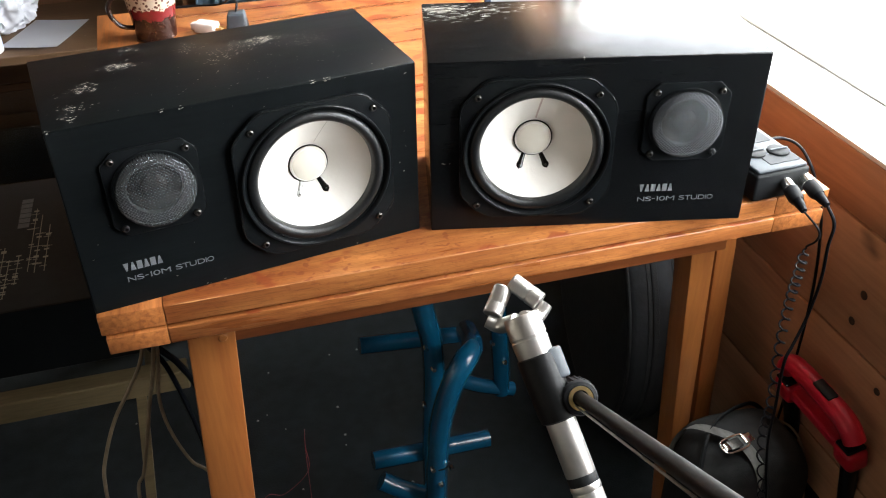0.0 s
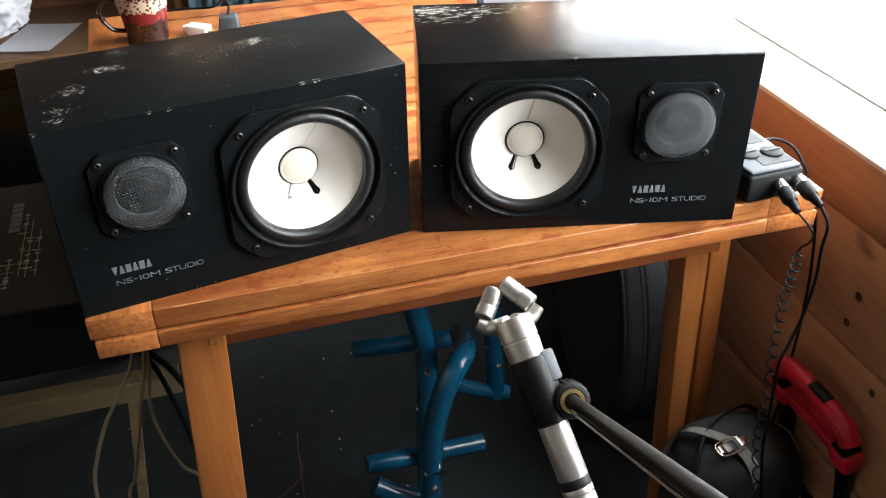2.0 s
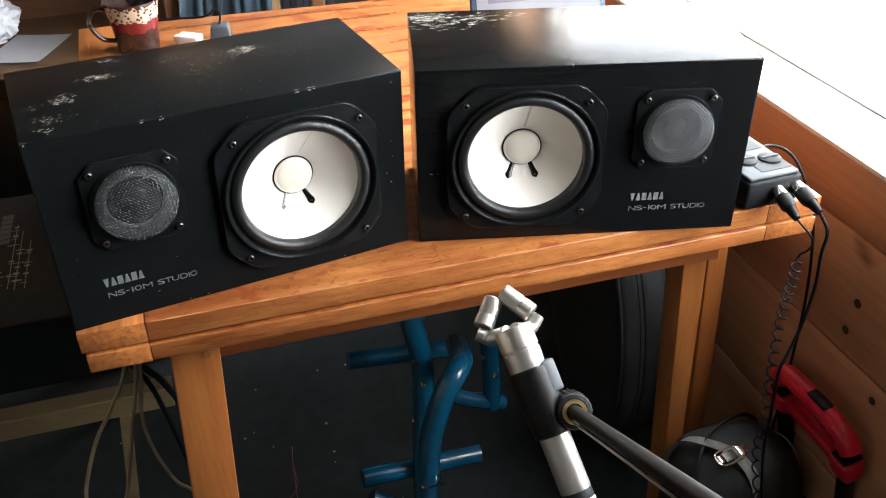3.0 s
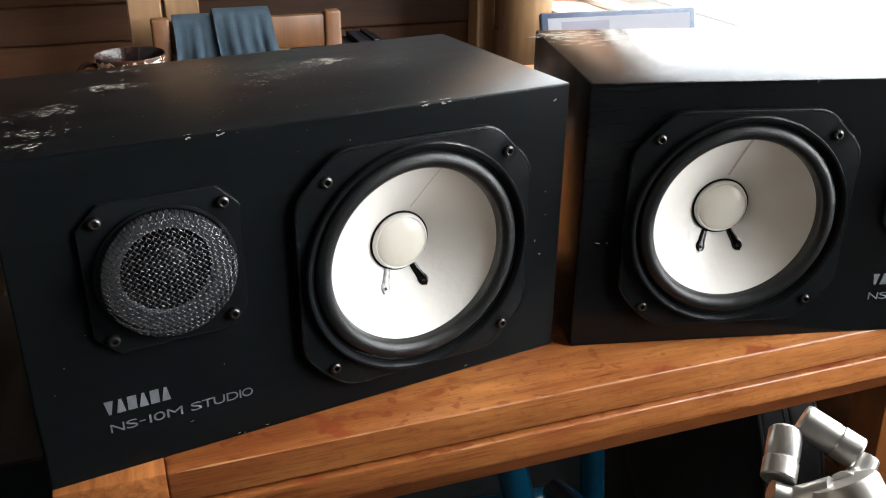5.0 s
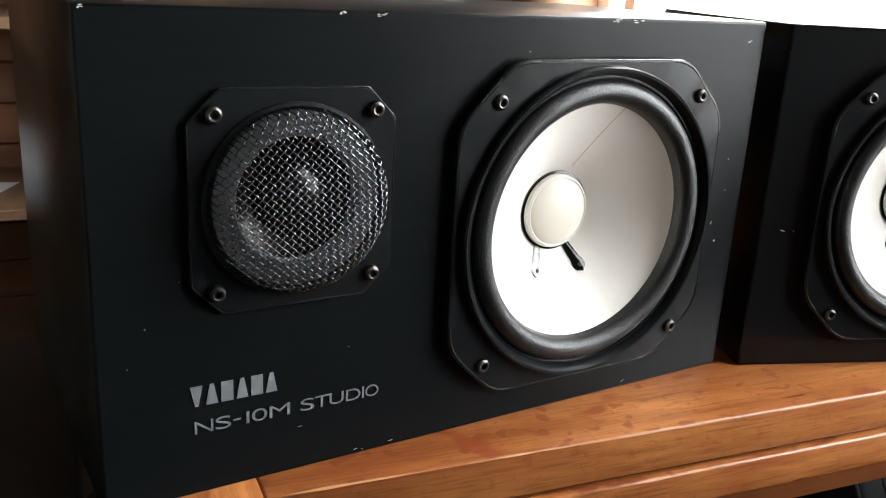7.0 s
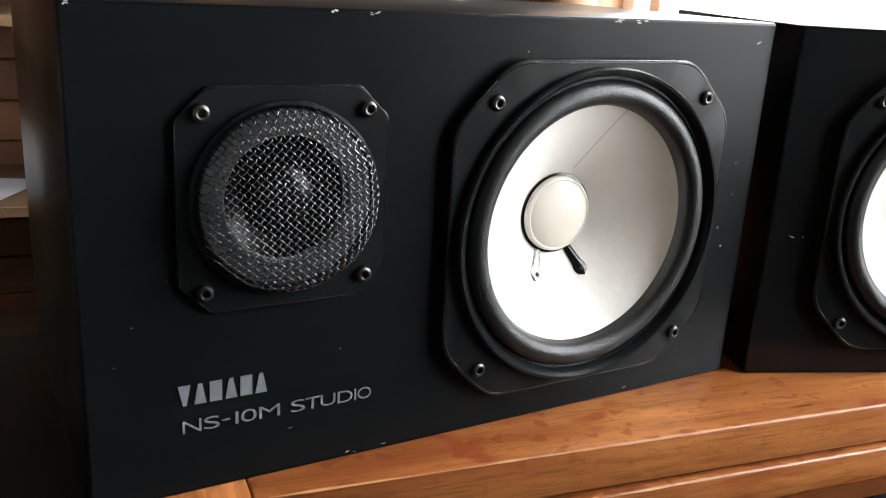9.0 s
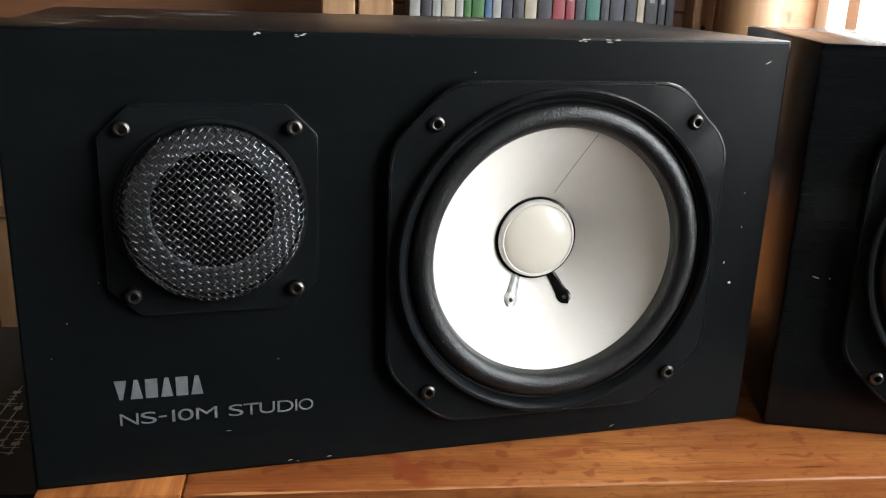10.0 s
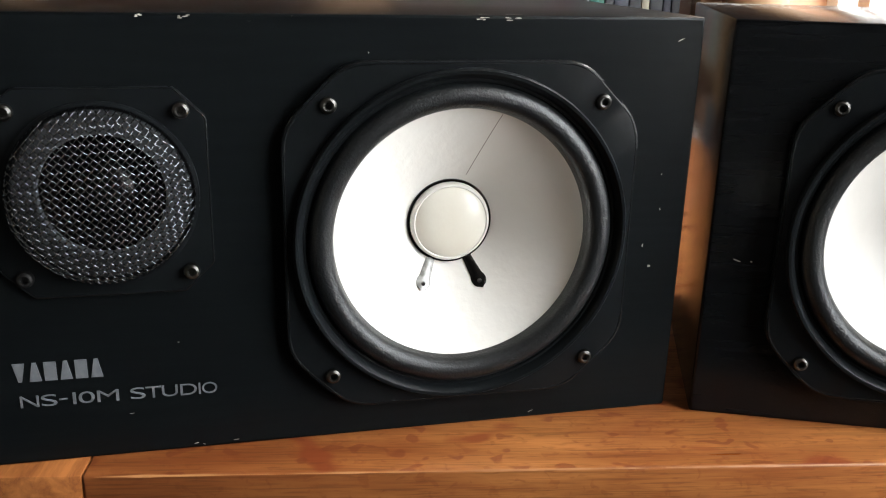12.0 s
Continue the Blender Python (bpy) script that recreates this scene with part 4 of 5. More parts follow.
# ---- the microphone ----
def microphone():
    """A stereo microphone with a crossed pair of heads, on its axis from the head down to the cable end."""
    head, ax = Vector((0.3935, -0.226, 0.817)), Vector((0.162, -0.679, -0.721)).normalized()
    m = Matrix.Translation(head) @ ax.to_track_quat("Y", "Z").to_matrix().to_4x4()
    ob = thing("microphone", m, "satin silver stereo microphone with crossed capsule heads", "microphone")
    part("body", lathe([(0, -0.004), (0.0160, -0.004), (0.0174, -0.002), (0.0176, 0.016), (0.0168, 0.0168), (0.0168, 0.0182), (0.0175, 0.019), (0.0168, 0.034), (0.0150, 0.048), (0.0140, 0.055), (0.0142, 0.060), (0.0142, 0.148), (0.0137, 0.1495)], 40, "y"), M_SILVER, ob)
    part("label_band", lathe([(0.0137, 0.149), (0.0142, 0.150), (0.0142, 0.157), (0.0137, 0.158)], 40, "y"), M_GREYPL, ob, "dark band with a pale label")
    part("tail", lathe([(0.0137, 0.1578), (0.0145, 0.159), (0.0145, 0.163), (0.0139, 0.1645), (0.0143, 0.166), (0.0143, 0.190), (0.012, 0.196), (0, 0.196)], 40, "y"), M_SILVER, ob)
    inv = m.inverted()
    for a, b in (((0.3910, -0.181, 0.822), (0.3735, -0.200, 0.807)), ((0.3995, -0.181, 0.828), (0.419, -0.206, 0.817))):
        a, b = inv @ Vector(a), inv @ Vector(b)
        q = Matrix.Translation(a) @ (b - a).to_track_quat("Y", "Z").to_matrix().to_4x4()
        L = (b - a).length
        hd = lathe([(0, 0), (0.0080, 0), (0.0092, 0.0015), (0.0092, L * 0.55), (0.0088, L * 0.57), (0.0088, L * 0.62), (0.0094, L * 0.64), (0.0094, L - 0.001), (0.0085, L), (0, L)], 32, "y")
        part("capsule_head", shifted(hd, q), M_SILVER, ob)
    for a, b, c in (((0.390, -0.222, 0.812), (0.378, -0.210, 0.801), (0.367, -0.203, 0.804)), ((0.398, -0.221, 0.812), (0.414, -0.213, 0.806), (0.4255, -0.207, 0.814))):
        line = smooth_path([inv @ Vector(p) for p in (a, b, c)], 8)
        part("fork_arm", tube(line, 0.0085, 14, None, True, 0.0062), M_SILVER, ob)
    # clip
    clip = part("clip", lathe([(0.0150, 0.034), (0.0184, 0.036), (0.0190, 0.043), (0.0182, 0.088), (0.0172, 0.096), (0.0138, 0.098)], 36, "y"), M_BLACKMETAL, ob, "black rubber clip round the microphone")
    part("clip_cheek", box(-0.0192, -0.004, 0.033, 0.062, 0.000, 0.0172, 0.0025, 2), M_BOXTOP, clip)
    return ob


microphone()


BOOM_END = Vector((0.322, -0.764, 1.121))


def boom():
    a, b = Vector((0.428, -0.283, 0.764)), BOOM_END
    d = (b - a).normalized()
    q = Matrix.Translation(a) @ d.to_track_quat("Y", "Z").to_matrix().to_4x4()
    ob = thing("boom_stand", q, "black worn boom arm of a microphone stand", "microphone stand")
    L = (b - a).length
    part("arm", lathe([(0, 0.012), (0.0062, 0.012), (0.0062, L), (0, L)], 24, "y"), M_BLACKMETAL, ob)
    nut = part("knurled_nut", lathe([(0, -0.016), (0.012, -0.016), (0.0160, -0.012), (0.0165, 0.014), (0.0150, 0.018), (0.0120, 0.019), (0.0100, 0.016)], 36, "y"), M_GREYPL, ob)
    for k in range(20):
        t = 2 * math.pi * k / 20
        part("rib", box(0.0160 * math.cos(t) - 0.0011, 0.0160 * math.cos(t) + 0.0011, -0.011, 0.013, 0.0160 * math.sin(t) - 0.0011, 0.0160 * math.sin(t) + 0.0011, 0.0004, 1), M_GREYPL, nut)
    part("brass_thread", lathe([(0.0112, 0.0165), (0.0112, 0.0196), (0.0076, 0.0196), (0.0076, 0.0165)], 32, "y", closed=True), M_BRASS, nut)
    inv = q.inverted()
    part("yoke", tube([inv @ Vector((0.404, -0.276, 0.764)), inv @ Vector((0.428, -0.281, 0.763))], 0.009, 16), M_BLACKMETAL, ob)
    lower_side = Vector((-0.72, -0.30, -0.62)) * 0.0082
    part("thin_rod", tube([inv @ (a + d * 0.018 + lower_side), inv @ (b + lower_side)], 0.0010, 8), M_SILVER, ob)
    part("upright", tube([inv @ BOOM_END, inv @ Vector((BOOM_END.x, BOOM_END.y, 0.012))], 0.011, 20), M_BLACKMETAL, ob)
    part("foot", lathe([(0, 0), (0.10, 0), (0.10, 0.008), (0.02, 0.016), (0, 0.016)], 36, "z"), M_BLACKMETAL, ob).matrix_parent_inverse = inv @ Matrix.Translation((BOOM_END.x, BOOM_END.y, 0.0))
    return ob


boom()


# ---- under the table ----
def blue_frame():
    ob = thing("tube_frame", pose(0, 0, 0), "blue painted tubular steel frame stored under the table", "metal frame")
    R = 0.0175

    def bar(name, pts, r=R):
        return part(name, tube(smooth_path(pts, 8), r, 18), M_BLUE, ob)

    front = bar("bent_tube", [(0.492, 0.25, 0.400), (0.472, 0.16, 0.446), (0.450, 0.126, 0.450), (0.430, 0.118, 0.420), (0.411, 0.118, 0.350), (0.405, 0.12, 0.275), (0.399, 0.12, 0.12), (0.399, 0.12, 0.0)])
    bar("upright_tube", [(0.398, 0.21, 0.56), (0.408, 0.20, 0.495), (0.420, 0.20, 0.43), (0.422, 0.20, 0.344), (0.418, 0.20, 0.22), (0.416, 0.20, 0.0)])
    bar("cross_tube", [(0.322, 0.30, 0.368), (0.428, 0.30, 0.357), (0.52, 0.30, 0.349)], 0.015)
    bar("cross_tube", [(0.316, 0.215, 0.182), (0.422, 0.22, 0.172), (0.526, 0.225, 0.163)], 0.0165)
    bar("cross_tube", [(0.318, 0.16, 0.192), (0.350, 0.15, 0.172), (0.402, 0.14, 0.142)], 0.0165)
    bar("cross_tube", [(0.440, 0.25, 0.285), (0.490, 0.28, 0.260), (0.53, 0.28, 0.240), (0.590, 0.28, 0.215)], 0.014)
    bar("upright_tube", [(0.556, 0.29, 0.46), (0.561, 0.285, 0.37), (0.567, 0.28, 0.27), (0.569, 0.28, 0.215)], 0.0155)
    part("clamp_ring", lathe([(0.0172, -0.002), (0.0180, -0.001), (0.0180, 0.001), (0.0172, 0.002)], 24, "z", (0.4065, 0.12, 0.252)), M_GLUE, front)
    for x, y, z in ((0.392, 0.103, 0.258), (0.423, 0.103, 0.250), (0.404, 0.101, 0.222), (0.402, 0.186, 0.318), (0.406, 0.182, 0.44), (0.417, 0.181, 0.395), (0.545, 0.268, 0.345), (0.567, 0.264, 0.300)):
        part("bolt", lathe([(0, -0.005), (0.0035, -0.005), (0.0042, -0.003), (0.0042, 0.004)], 6, "y", (x, y, z)), M_STEEL, ob)
    return ob


blue_frame()


def round_case():
    """A padded round case standing on its rim, with piping on both edges and a zip round the middle."""
    R, W = 0.27, 0.044
    ob = thing("drum_case", pose(0.858, 0.455, R, 0, 0, -10), "round black padded drum case standing on its rim", "case")
    prof = [(0, -W * 0.92), (R * 0.5, -W * 0.96), (R * 0.88, -W)]
    prof += [(R - 0.016 + 0.016 * math.sin(q), -W + 0.016 * (1 - math.cos(q))) for q in (math.pi / 2 * k / 5 for k in range(6))]
    prof += [(R + 0.002, -W * 0.3), (R + 0.002, W * 0.3)]
    prof += [(r, -x) for r, x in prof[:-2][::-1]]
    part("body", lathe(prof, 72, "x"), M_TYRE, ob, smooth=1.2)
    for x in (-W + 0.004, W - 0.004):
        ring = [(R - 0.005 + 0.0032 * math.cos(q), x + 0.0032 * math.sin(q)) for q in (2 * math.pi * k / 10 for k in range(10))]
        part("piping", lathe(ring, 72, "x", closed=True), M_CANVAS, ob)
    zip_band = part("zip_band", lathe([(R + 0.001, -0.010), (R + 0.0035, -0.009), (R + 0.0035, 0.009), (R + 0.001, 0.010)], 72, "x"), M_CANVAS, ob)
    part("zip_teeth", lathe([(R + 0.003, -0.002), (R + 0.005, -0.0015), (R + 0.005, 0.0015), (R + 0.003, 0.002)], 96, "x"), M_GREYPL, zip_band)
    return ob


round_case()


def bag():
    ob = thing("equipment_bag", pose(0.885, 0.008, 0) @ Matrix.Diagonal((1, 0.55, 1, 1)), "black canvas bag with a grey strap and steel buckle", "bag")
    bm = bmesh.new()
    bmesh.ops.create_uvsphere(bm, u_segments=36, v_segments=20, radius=1)
    for v in bm.verts:
        x, y, z = v.co
        f = lambda q, p: math.copysign(abs(q) ** p, q)
        v.co = Vector((0.105 * f(x, 0.6), 0.15 * f(y, 0.6), 0.145 + 0.145 * f(z, 0.55)))
        v.co += 0.004 * Vector((noise.noise(v.co * 14), noise.noise(v.co * 14 + Vector((5, 0, 0))), noise.noise(v.co * 14 + Vector((0, 5, 0)))))
        v.co.z = max(0.0, v.co.z)
    part("body", bm, M_CANVAS, ob)
    part("piping", tube(smooth_path([(-0.104, -0.10, 0.20), (-0.08, -0.02, 0.285), (-0.03, 0.06, 0.294), (0.04, 0.10, 0.288), (0.09, 0.12, 0.24)], 6), 0.004, 8), M_GREYPL, ob)
    bm = bmesh.new()
    line = smooth_path([(-0.106, 0.085, 0.200), (-0.085, 0.070, 0.281), (-0.050, 0.005, 0.2985), (-0.025, -0.065, 0.297), (-0.010, -0.125, 0.262), (-0.005, -0.150, 0.18)], 6)
    for p in line:
        bm.verts.new(p + Vector((-0.010, -0.004, 0.002)))
        bm.verts.new(p + Vector((0.010, 0.004, 0.002)))
    bm.verts.ensure_lookup_table()
    for i in range(len(line) - 1):
        bm.faces.new((bm.verts[2 * i], bm.verts[2 * i + 1], bm.verts[2 * i + 3], bm.verts[2 * i + 2]))
    bmesh.ops.solidify(bm, geom=bm.faces[:], thickness=0.002)
    strap = part("strap", bm, M_STRAP, ob)
    loop = [(0.016 * math.copysign(abs(math.cos(a)) ** 0.6, math.cos(a)), 0.013 * math.copysign(abs(math.sin(a)) ** 0.6, math.sin(a)), 0) for a in (2 * math.pi * k / 32 for k in range(33))]
    q = Matrix.Diagonal((1, 1 / 0.55, 1, 1)) @ pose(-0.040, -0.028, 0.302, 8, 0, 10)
    part("buckle", shifted(tube([(1.5 * x, y, z) for x, y, z in loop], 0.0018, 8, None, False), q), M_STEEL, strap, "chromed steel buckle")
    part("buckle_plate", shifted(box(-0.012, 0.012, -0.009, 0.009, -0.002, 0.0015, 0.002, 2), q), M_SCREW, strap)
    part("buckle_tongue", shifted(box(0.016, 0.034, -0.008, 0.008, 0.000, 0.0022, 0.002, 2), q), M_STEEL, strap)
    part("buckle_hook", shifted(box(-0.022, -0.012, -0.007, 0.007, 0.000, 0.0028, 0.002, 2), q), M_STEEL, strap)
    return ob


bag()


def red_tool():
    """A red hand tool with a looped grip, leaning on the boards of the window wall."""
    ob = thing("hand_tool", pose(0.965, -0.040, 0.366, 14, 0, -90), "red plastic hand tool with a looped black-trimmed grip", "tool")
    part("top_bar", tube(smooth_path([(-0.082, 0, 0.012), (-0.066, 0, 0.032), (-0.03, 0, 0.038), (0.03, 0, 0.038), (0.066, 0, 0.032), (0.084, 0, 0.010)], 6), 0.0165, 16), M_RED, ob)
    part("lower_bar", box(-0.060, 0.062, -0.012, 0.012, -0.036, -0.014, 0.006, 3), M_RED, ob)
    for x in (-0.074, 0.076):
        part("end_collar", box(x - 0.021, x + 0.021, -0.018, 0.018, -0.046, -0.008, 0.009, 3), M_RED, ob)
        part("end_seal", box(x - 0.015, x + 0.015, -0.016, 0.016, -0.0082, -0.002, 0.002, 1), M_PLASTIC, ob)
        part("arm", tube([(x, 0, -0.044), (x * 0.9, 0, -0.20)], 0.013, 14), M_PLASTIC, ob)
    part("grip_inset", box(-0.006, 0.034, -0.009, 0.009, 0.0505, 0.0565, 0.003, 2), M_PLASTIC, ob)
    part("base_block", box(-0.085, 0.085, -0.022, 0.022, -0.373, -0.195, 0.008, 2), M_PLASTIC, ob)
    return ob


red_tool()
tagged(part("yellow_lead", tube(smooth_path([(0.93, 0.10, 0.02), (0.955, 0.06, 0.22), (0.97, 0.02, 0.27), (0.975, -0.03, 0.25), (0.975, -0.06, 0.15), (0.97, -0.07, 0.01)]), 0.002, 8), M_CABLEB), "thin tan lead looping behind the bag", "cable")


bm, crumbs = bmesh.new(), random.Random(23)
for _ in range(20):
    x, y, l, a = crumbs.uniform(-0.12, 0.42), crumbs.uniform(0.05, 0.75), crumbs.uniform(0.0015, 0.0045), crumbs.uniform(0, 3.1)
    pts = [(l * math.cos(a + q) * (1 if q % 3 else 0.4), l * math.sin(a + q)) for q in (0, 1.6, 3.2, 4.7)]
    lo = [bm.verts.new((x + u, y + v, 0.0003)) for u, v in pts]
    tip = bm.verts.new((x, y, 0.0022))
    for i in range(4):
        bm.faces.new((lo[i], lo[(i + 1) % 4], tip))
tagged(part("floor_litter", bm, M_STRAP), "pale crumbs and shavings scattered on the dark carpet", "litter", kind="stuff")


def bench():
    ob = thing("bench", pose(0, 0, 0), "low bench of rough-sawn battens beside the table", "bench")
    for y in (0.30, 0.42, 0.56, 0.70):
        part("slat", box(-0.95, 0.045, y, y + (0.034 if y < 0.4 else 0.075), 0.364 - 0.016 * (y < 0.4), 0.402 - 0.016 * (y < 0.4), 0.002, 1), M_BENCH, ob)
    for x, lean in ((-0.92, 0.02), (-0.038, -0.045)):
        for y in (0.305, 0.71):
            bm = bmesh.new()
            rings = [[bm.verts.new((x + dx + k, y + dy, z)) for dx, dy in ((0, 0), (0.016, 0), (0.016, 0.03), (0, 0.03))] for z, k in ((0, lean), (0.364, 0))]
            bm.faces.new(rings[0])
            bm.faces.new(rings[1])
            for i in range(4):
                bm.faces.new((rings[0][i], rings[0][(i + 1) % 4], rings[1][(i + 1) % 4], rings[1][i]))
            part("leg", bm, M_BENCH, ob)
    return ob


bench()


def amplifier():
    ob = thing("amplifier", pose(-0.27, 0.545, 0.402), "black rack amplifier with a faded diagram on its lid", "amplifier")
    body = part("body", box(-0.24, 0.245, -0.20, 0.20, 0.006, 0.122, 0.002, 2), M_AMP, ob)
    rng = random.Random(7)
    for k in range(6):
        part("maker_mark", box(0.074, 0.092, 0.132 - 0.0165 * k - 0.014, 0.132 - 0.0165 * k, 0.122, 0.1224), M_PRINT, body, "plain pale block of a worn printed mark")
    bm = bmesh.new()
    for k in range(9):
        x = 0.018 + 0.0135 * k + rng.uniform(-0.002, 0.002)
        y0 = rng.uniform(-0.17, -0.10)
        y1 = y0 + rng.uniform(0.08, 0.20)
        box(x, x + 0.0011, y0, y1, 0.122, 0.1223, bm=bm)
        for _ in range(6):
            y = rng.uniform(y0, y1)
            box(x - rng.uniform(0.002, 0.012), x + rng.uniform(0.001, 0.010), y, y + 0.0011, 0.122, 0.1223, bm=bm)
        for _ in range(5):
            y = rng.uniform(y0, y1)
            box(x - 0.004, x + 0.004, y, y + rng.uniform(0.002, 0.005), 0.122, 0.1223, bm=bm)
    part("diagram", bm, M_INK, body, "faded printed circuit diagram")
    part("front_panel", box(-0.245, 0.250, -0.206, -0.200, 0.004, 0.124, 0.001, 1), M_PLASTIC, ob)
    for x in (-0.2, 0.2):
        part("foot", lathe([(0, 0), (0.012, 0), (0.012, 0.007)], 12, "z", (x, -0.15, 0)), M_RUBBER, ob)
    return ob


amplifier()
for pts, r, mat, lab in (
    ([(0.03, 0.12, 0.685), (0.016, 0.10, 0.60), (-0.010, 0.10, 0.545), (-0.037, 0.10, 0.499), (-0.060, 0.10, 0.443), (-0.074, 0.10, 0.390), (-0.078, 0.11, 0.30), (-0.05, 0.13, 0.15), (-0.03, 0.15, 0.005)], 0.0026, M_CABLEB, "tan twin cable"),
    ([(0.04, 0.13, 0.685), (0.028, 0.10, 0.59), (0.008, 0.10, 0.51), (-0.004, 0.10, 0.46), (-0.022, 0.10, 0.39), (-0.038, 0.10, 0.33), (-0.05, 0.12, 0.005)], 0.0026, M_CABLEB, "tan cable"),
    ([(0.045, 0.12, 0.685), (0.032, 0.10, 0.58), (0.022, 0.10, 0.52), (0.025, 0.10, 0.460), (0.042, 0.10, 0.393), (0.066, 0.10, 0.352), (0.09, 0.12, 0.2), (0.10, 0.13, 0.005)], 0.0024, M_CABLEB, "thin dark cable"),
    ([(0.00, 0.14, 0.685), (0.02, 0.12, 0.61), (0.055, 0.12, 0.55), (0.07, 0.16, 0.44), (0.07, 0.2, 0.2), (0.06, 0.2, 0.005)], 0.0045, M_CABLE, "thick black cable"),
    ([(-0.01, 0.11, 0.685), (0.012, 0.115, 0.615), (0.04, 0.13, 0.53), (0.06, 0.17, 0.30), (0.05, 0.2, 0.005)], 0.0036, M_CABLE, "black cable"),
    ([(0.10, 0.14, 0.005), (0.115, 0.135, 0.20), (0.135, 0.13, 0.252), (0.160, 0.13, 0.247), (0.193, 0.13, 0.274), (0.204, 0.13, 0.300), (0.202, 0.13, 0.342), (0.206, 0.16, 0.345), (0.204, 0.18, 0.26), (0.204, 0.19, 0.005)], 0.0005, M_WIRERED, "thin red wire loop")):
    tagged(part("hanging_cable", tube(smooth_path(pts), r, 8), mat), lab + " hanging under the table", "cable", "cables under the table")


# ---- the back of the room ----
def shelving():
    ob = thing("shelf_unit", pose(0, 0, 0), "pale pine shelving against the boarded back wall", "shelves")
    for x0, x1 in ((0.085, 0.152), (0.158, 0.228), (-0.60, -0.56), (-1.5, -1.44), (0.855, 0.90)):
        post = part("upright", box(x0, x1, 1.46, 1.52, 0, 2.13, 0.003, 1), M_POST, ob)
        for z in (0.90, 0.99):
            part("bolt", lathe([(0, -0.003), (0.005, -0.002), (0.006, 0.001)], 10, "y", ((x0 + x1) / 2, 1.46, z)), M_SCREWD, post)
    for z in (0.12, 0.478, 0.835, 1.30, 1.70):
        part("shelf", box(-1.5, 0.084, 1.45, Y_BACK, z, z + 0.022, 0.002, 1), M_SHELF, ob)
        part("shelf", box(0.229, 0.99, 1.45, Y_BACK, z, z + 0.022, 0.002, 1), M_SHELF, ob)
    return ob


shelving()
BOOK = [material("book_cloth", c, 0.6, scale=20) for c in ((0.15, 0.15, 0.14), (0.012, 0.012, 0.015), (0.020, 0.070, 0.018), (0.025, 0.055, 0.11), (0.11, 0.010, 0.014), (0.012, 0.065, 0.05), (0.17, 0.15, 0.11), (0.012, 0.012, 0.02))]


def book(x, w, h, d, mat, z, group):
    ob = thing("book", pose(x, 1.475, z, 0, 0, 0), "closed book standing upright on the pine shelf", "book", group)
    part("cover", box(0, w, 0, d, 0, h, min(0.003, w * 0.2), 2), mat, ob)
    part("pages", box(w * 0.12, w * 0.88, 0.004, d + 0.0005, 0.003, h + 0.0006), M_PAPER, ob)
    part("title_bar", box(w * 0.3, w * 0.7, -0.0006, 0.0, h * 0.45, h * 0.8), M_PRINT if mat is not BOOK[0] else M_GREYPL, ob)


rng = random.Random(11)
x = 0.262
for k in range(24):
    w = rng.uniform(0.016, 0.032)
    mat = BOOK[(0, 1, 0, 6, 0, 2, 2, 3, 0, 7, 1, 6, 1, 4, 4, 1, 5, 1, 7, 1, 6, 1, 7, 1)[k]]
    book(x, w - 0.0012, rng.uniform(0.19, 0.26), rng.uniform(0.13, 0.17), mat, 0.857, "books on the upper shelf")
    x += w
    if x > 0.82:
        break
x = 0.372
for k in range(16):
    w = rng.uniform(0.013, 0.022)
    ob = thing("disc_case", pose(x, 1.50, 0.500), "dark slim case with a pale spine label on a shelf", "case", "cases on the middle shelf")
    hh = rng.uniform(0.165, 0.185)
    part("body", box(0, w - 0.001, 0, 0.13, 0, hh, 0.001, 1), BOOK[1] if k % 3 else BOOK[7], ob)
    part("spine_label", box(0.002, w - 0.003, -0.0006, 0, hh - rng.uniform(0.03, 0.05), hh - 0.008), M_WHITE if k % 4 != 3 else M_PRINT, ob)
    x += w
    if x > 0.64:
        break
charger = thing("white_charger", pose(0.362, 1.44, 0.500), "white slim charger standing on the shelf edge", "charger")
part("body", box(-0.010, 0.012, 0.012, 0.03, 0, 0.228, 0.003, 2), M_WHITE, charger)
part("lead", tube(smooth_path([(0.001, 0.02, 0.225), (0.02, 0.01, 0.24), (0.035, 0.02, 0.20), (0.03, 0.03, 0.10)]), 0.002, 6), M_CABLE, charger)

pillar = thing("round_post", pose(0.943, 1.385, 0), "round pale timber post beside the window", "post")
part("shaft", lathe([(0, 0), (0.058, 0), (0.060, 0.004), (0.060, 2.148), (0, 2.148)], 40, "z"), M_POST, pillar)


def chair():
    ob = thing("dining_chair", pose(0, 0, 0), "golden beech chair with blue clothes hung over its back", "chair")
    for x in (0.125, 0.478):
        part("back_post", box(x, x + 0.036, 1.385, 1.415, 0, 0.775, 0.006, 3), M_CHAIR, ob)
        part("front_leg", box(x, x + 0.034, 1.03, 1.064, 0, 0.43, 0.004, 2), M_CHAIR, ob)
    part("top_rail", box(0.161, 0.478, 1.390, 1.410, 0.70, 0.768, 0.005, 2), M_CHAIR, ob)
    part("lower_rail", box(0.161, 0.478, 1.392, 1.408, 0.50, 0.545, 0.004, 2), M_CHAIR, ob)
    part("slat", box(0.368, 0.402, 1.394, 1.406, 0.545, 0.70, 0.002, 1), M_POST, ob)
    part("seat", box(0.115, 0.524, 1.02, 1.42, 0.425, 0.455, 0.008, 3), M_CHAIR, ob)
    return ob


chair()


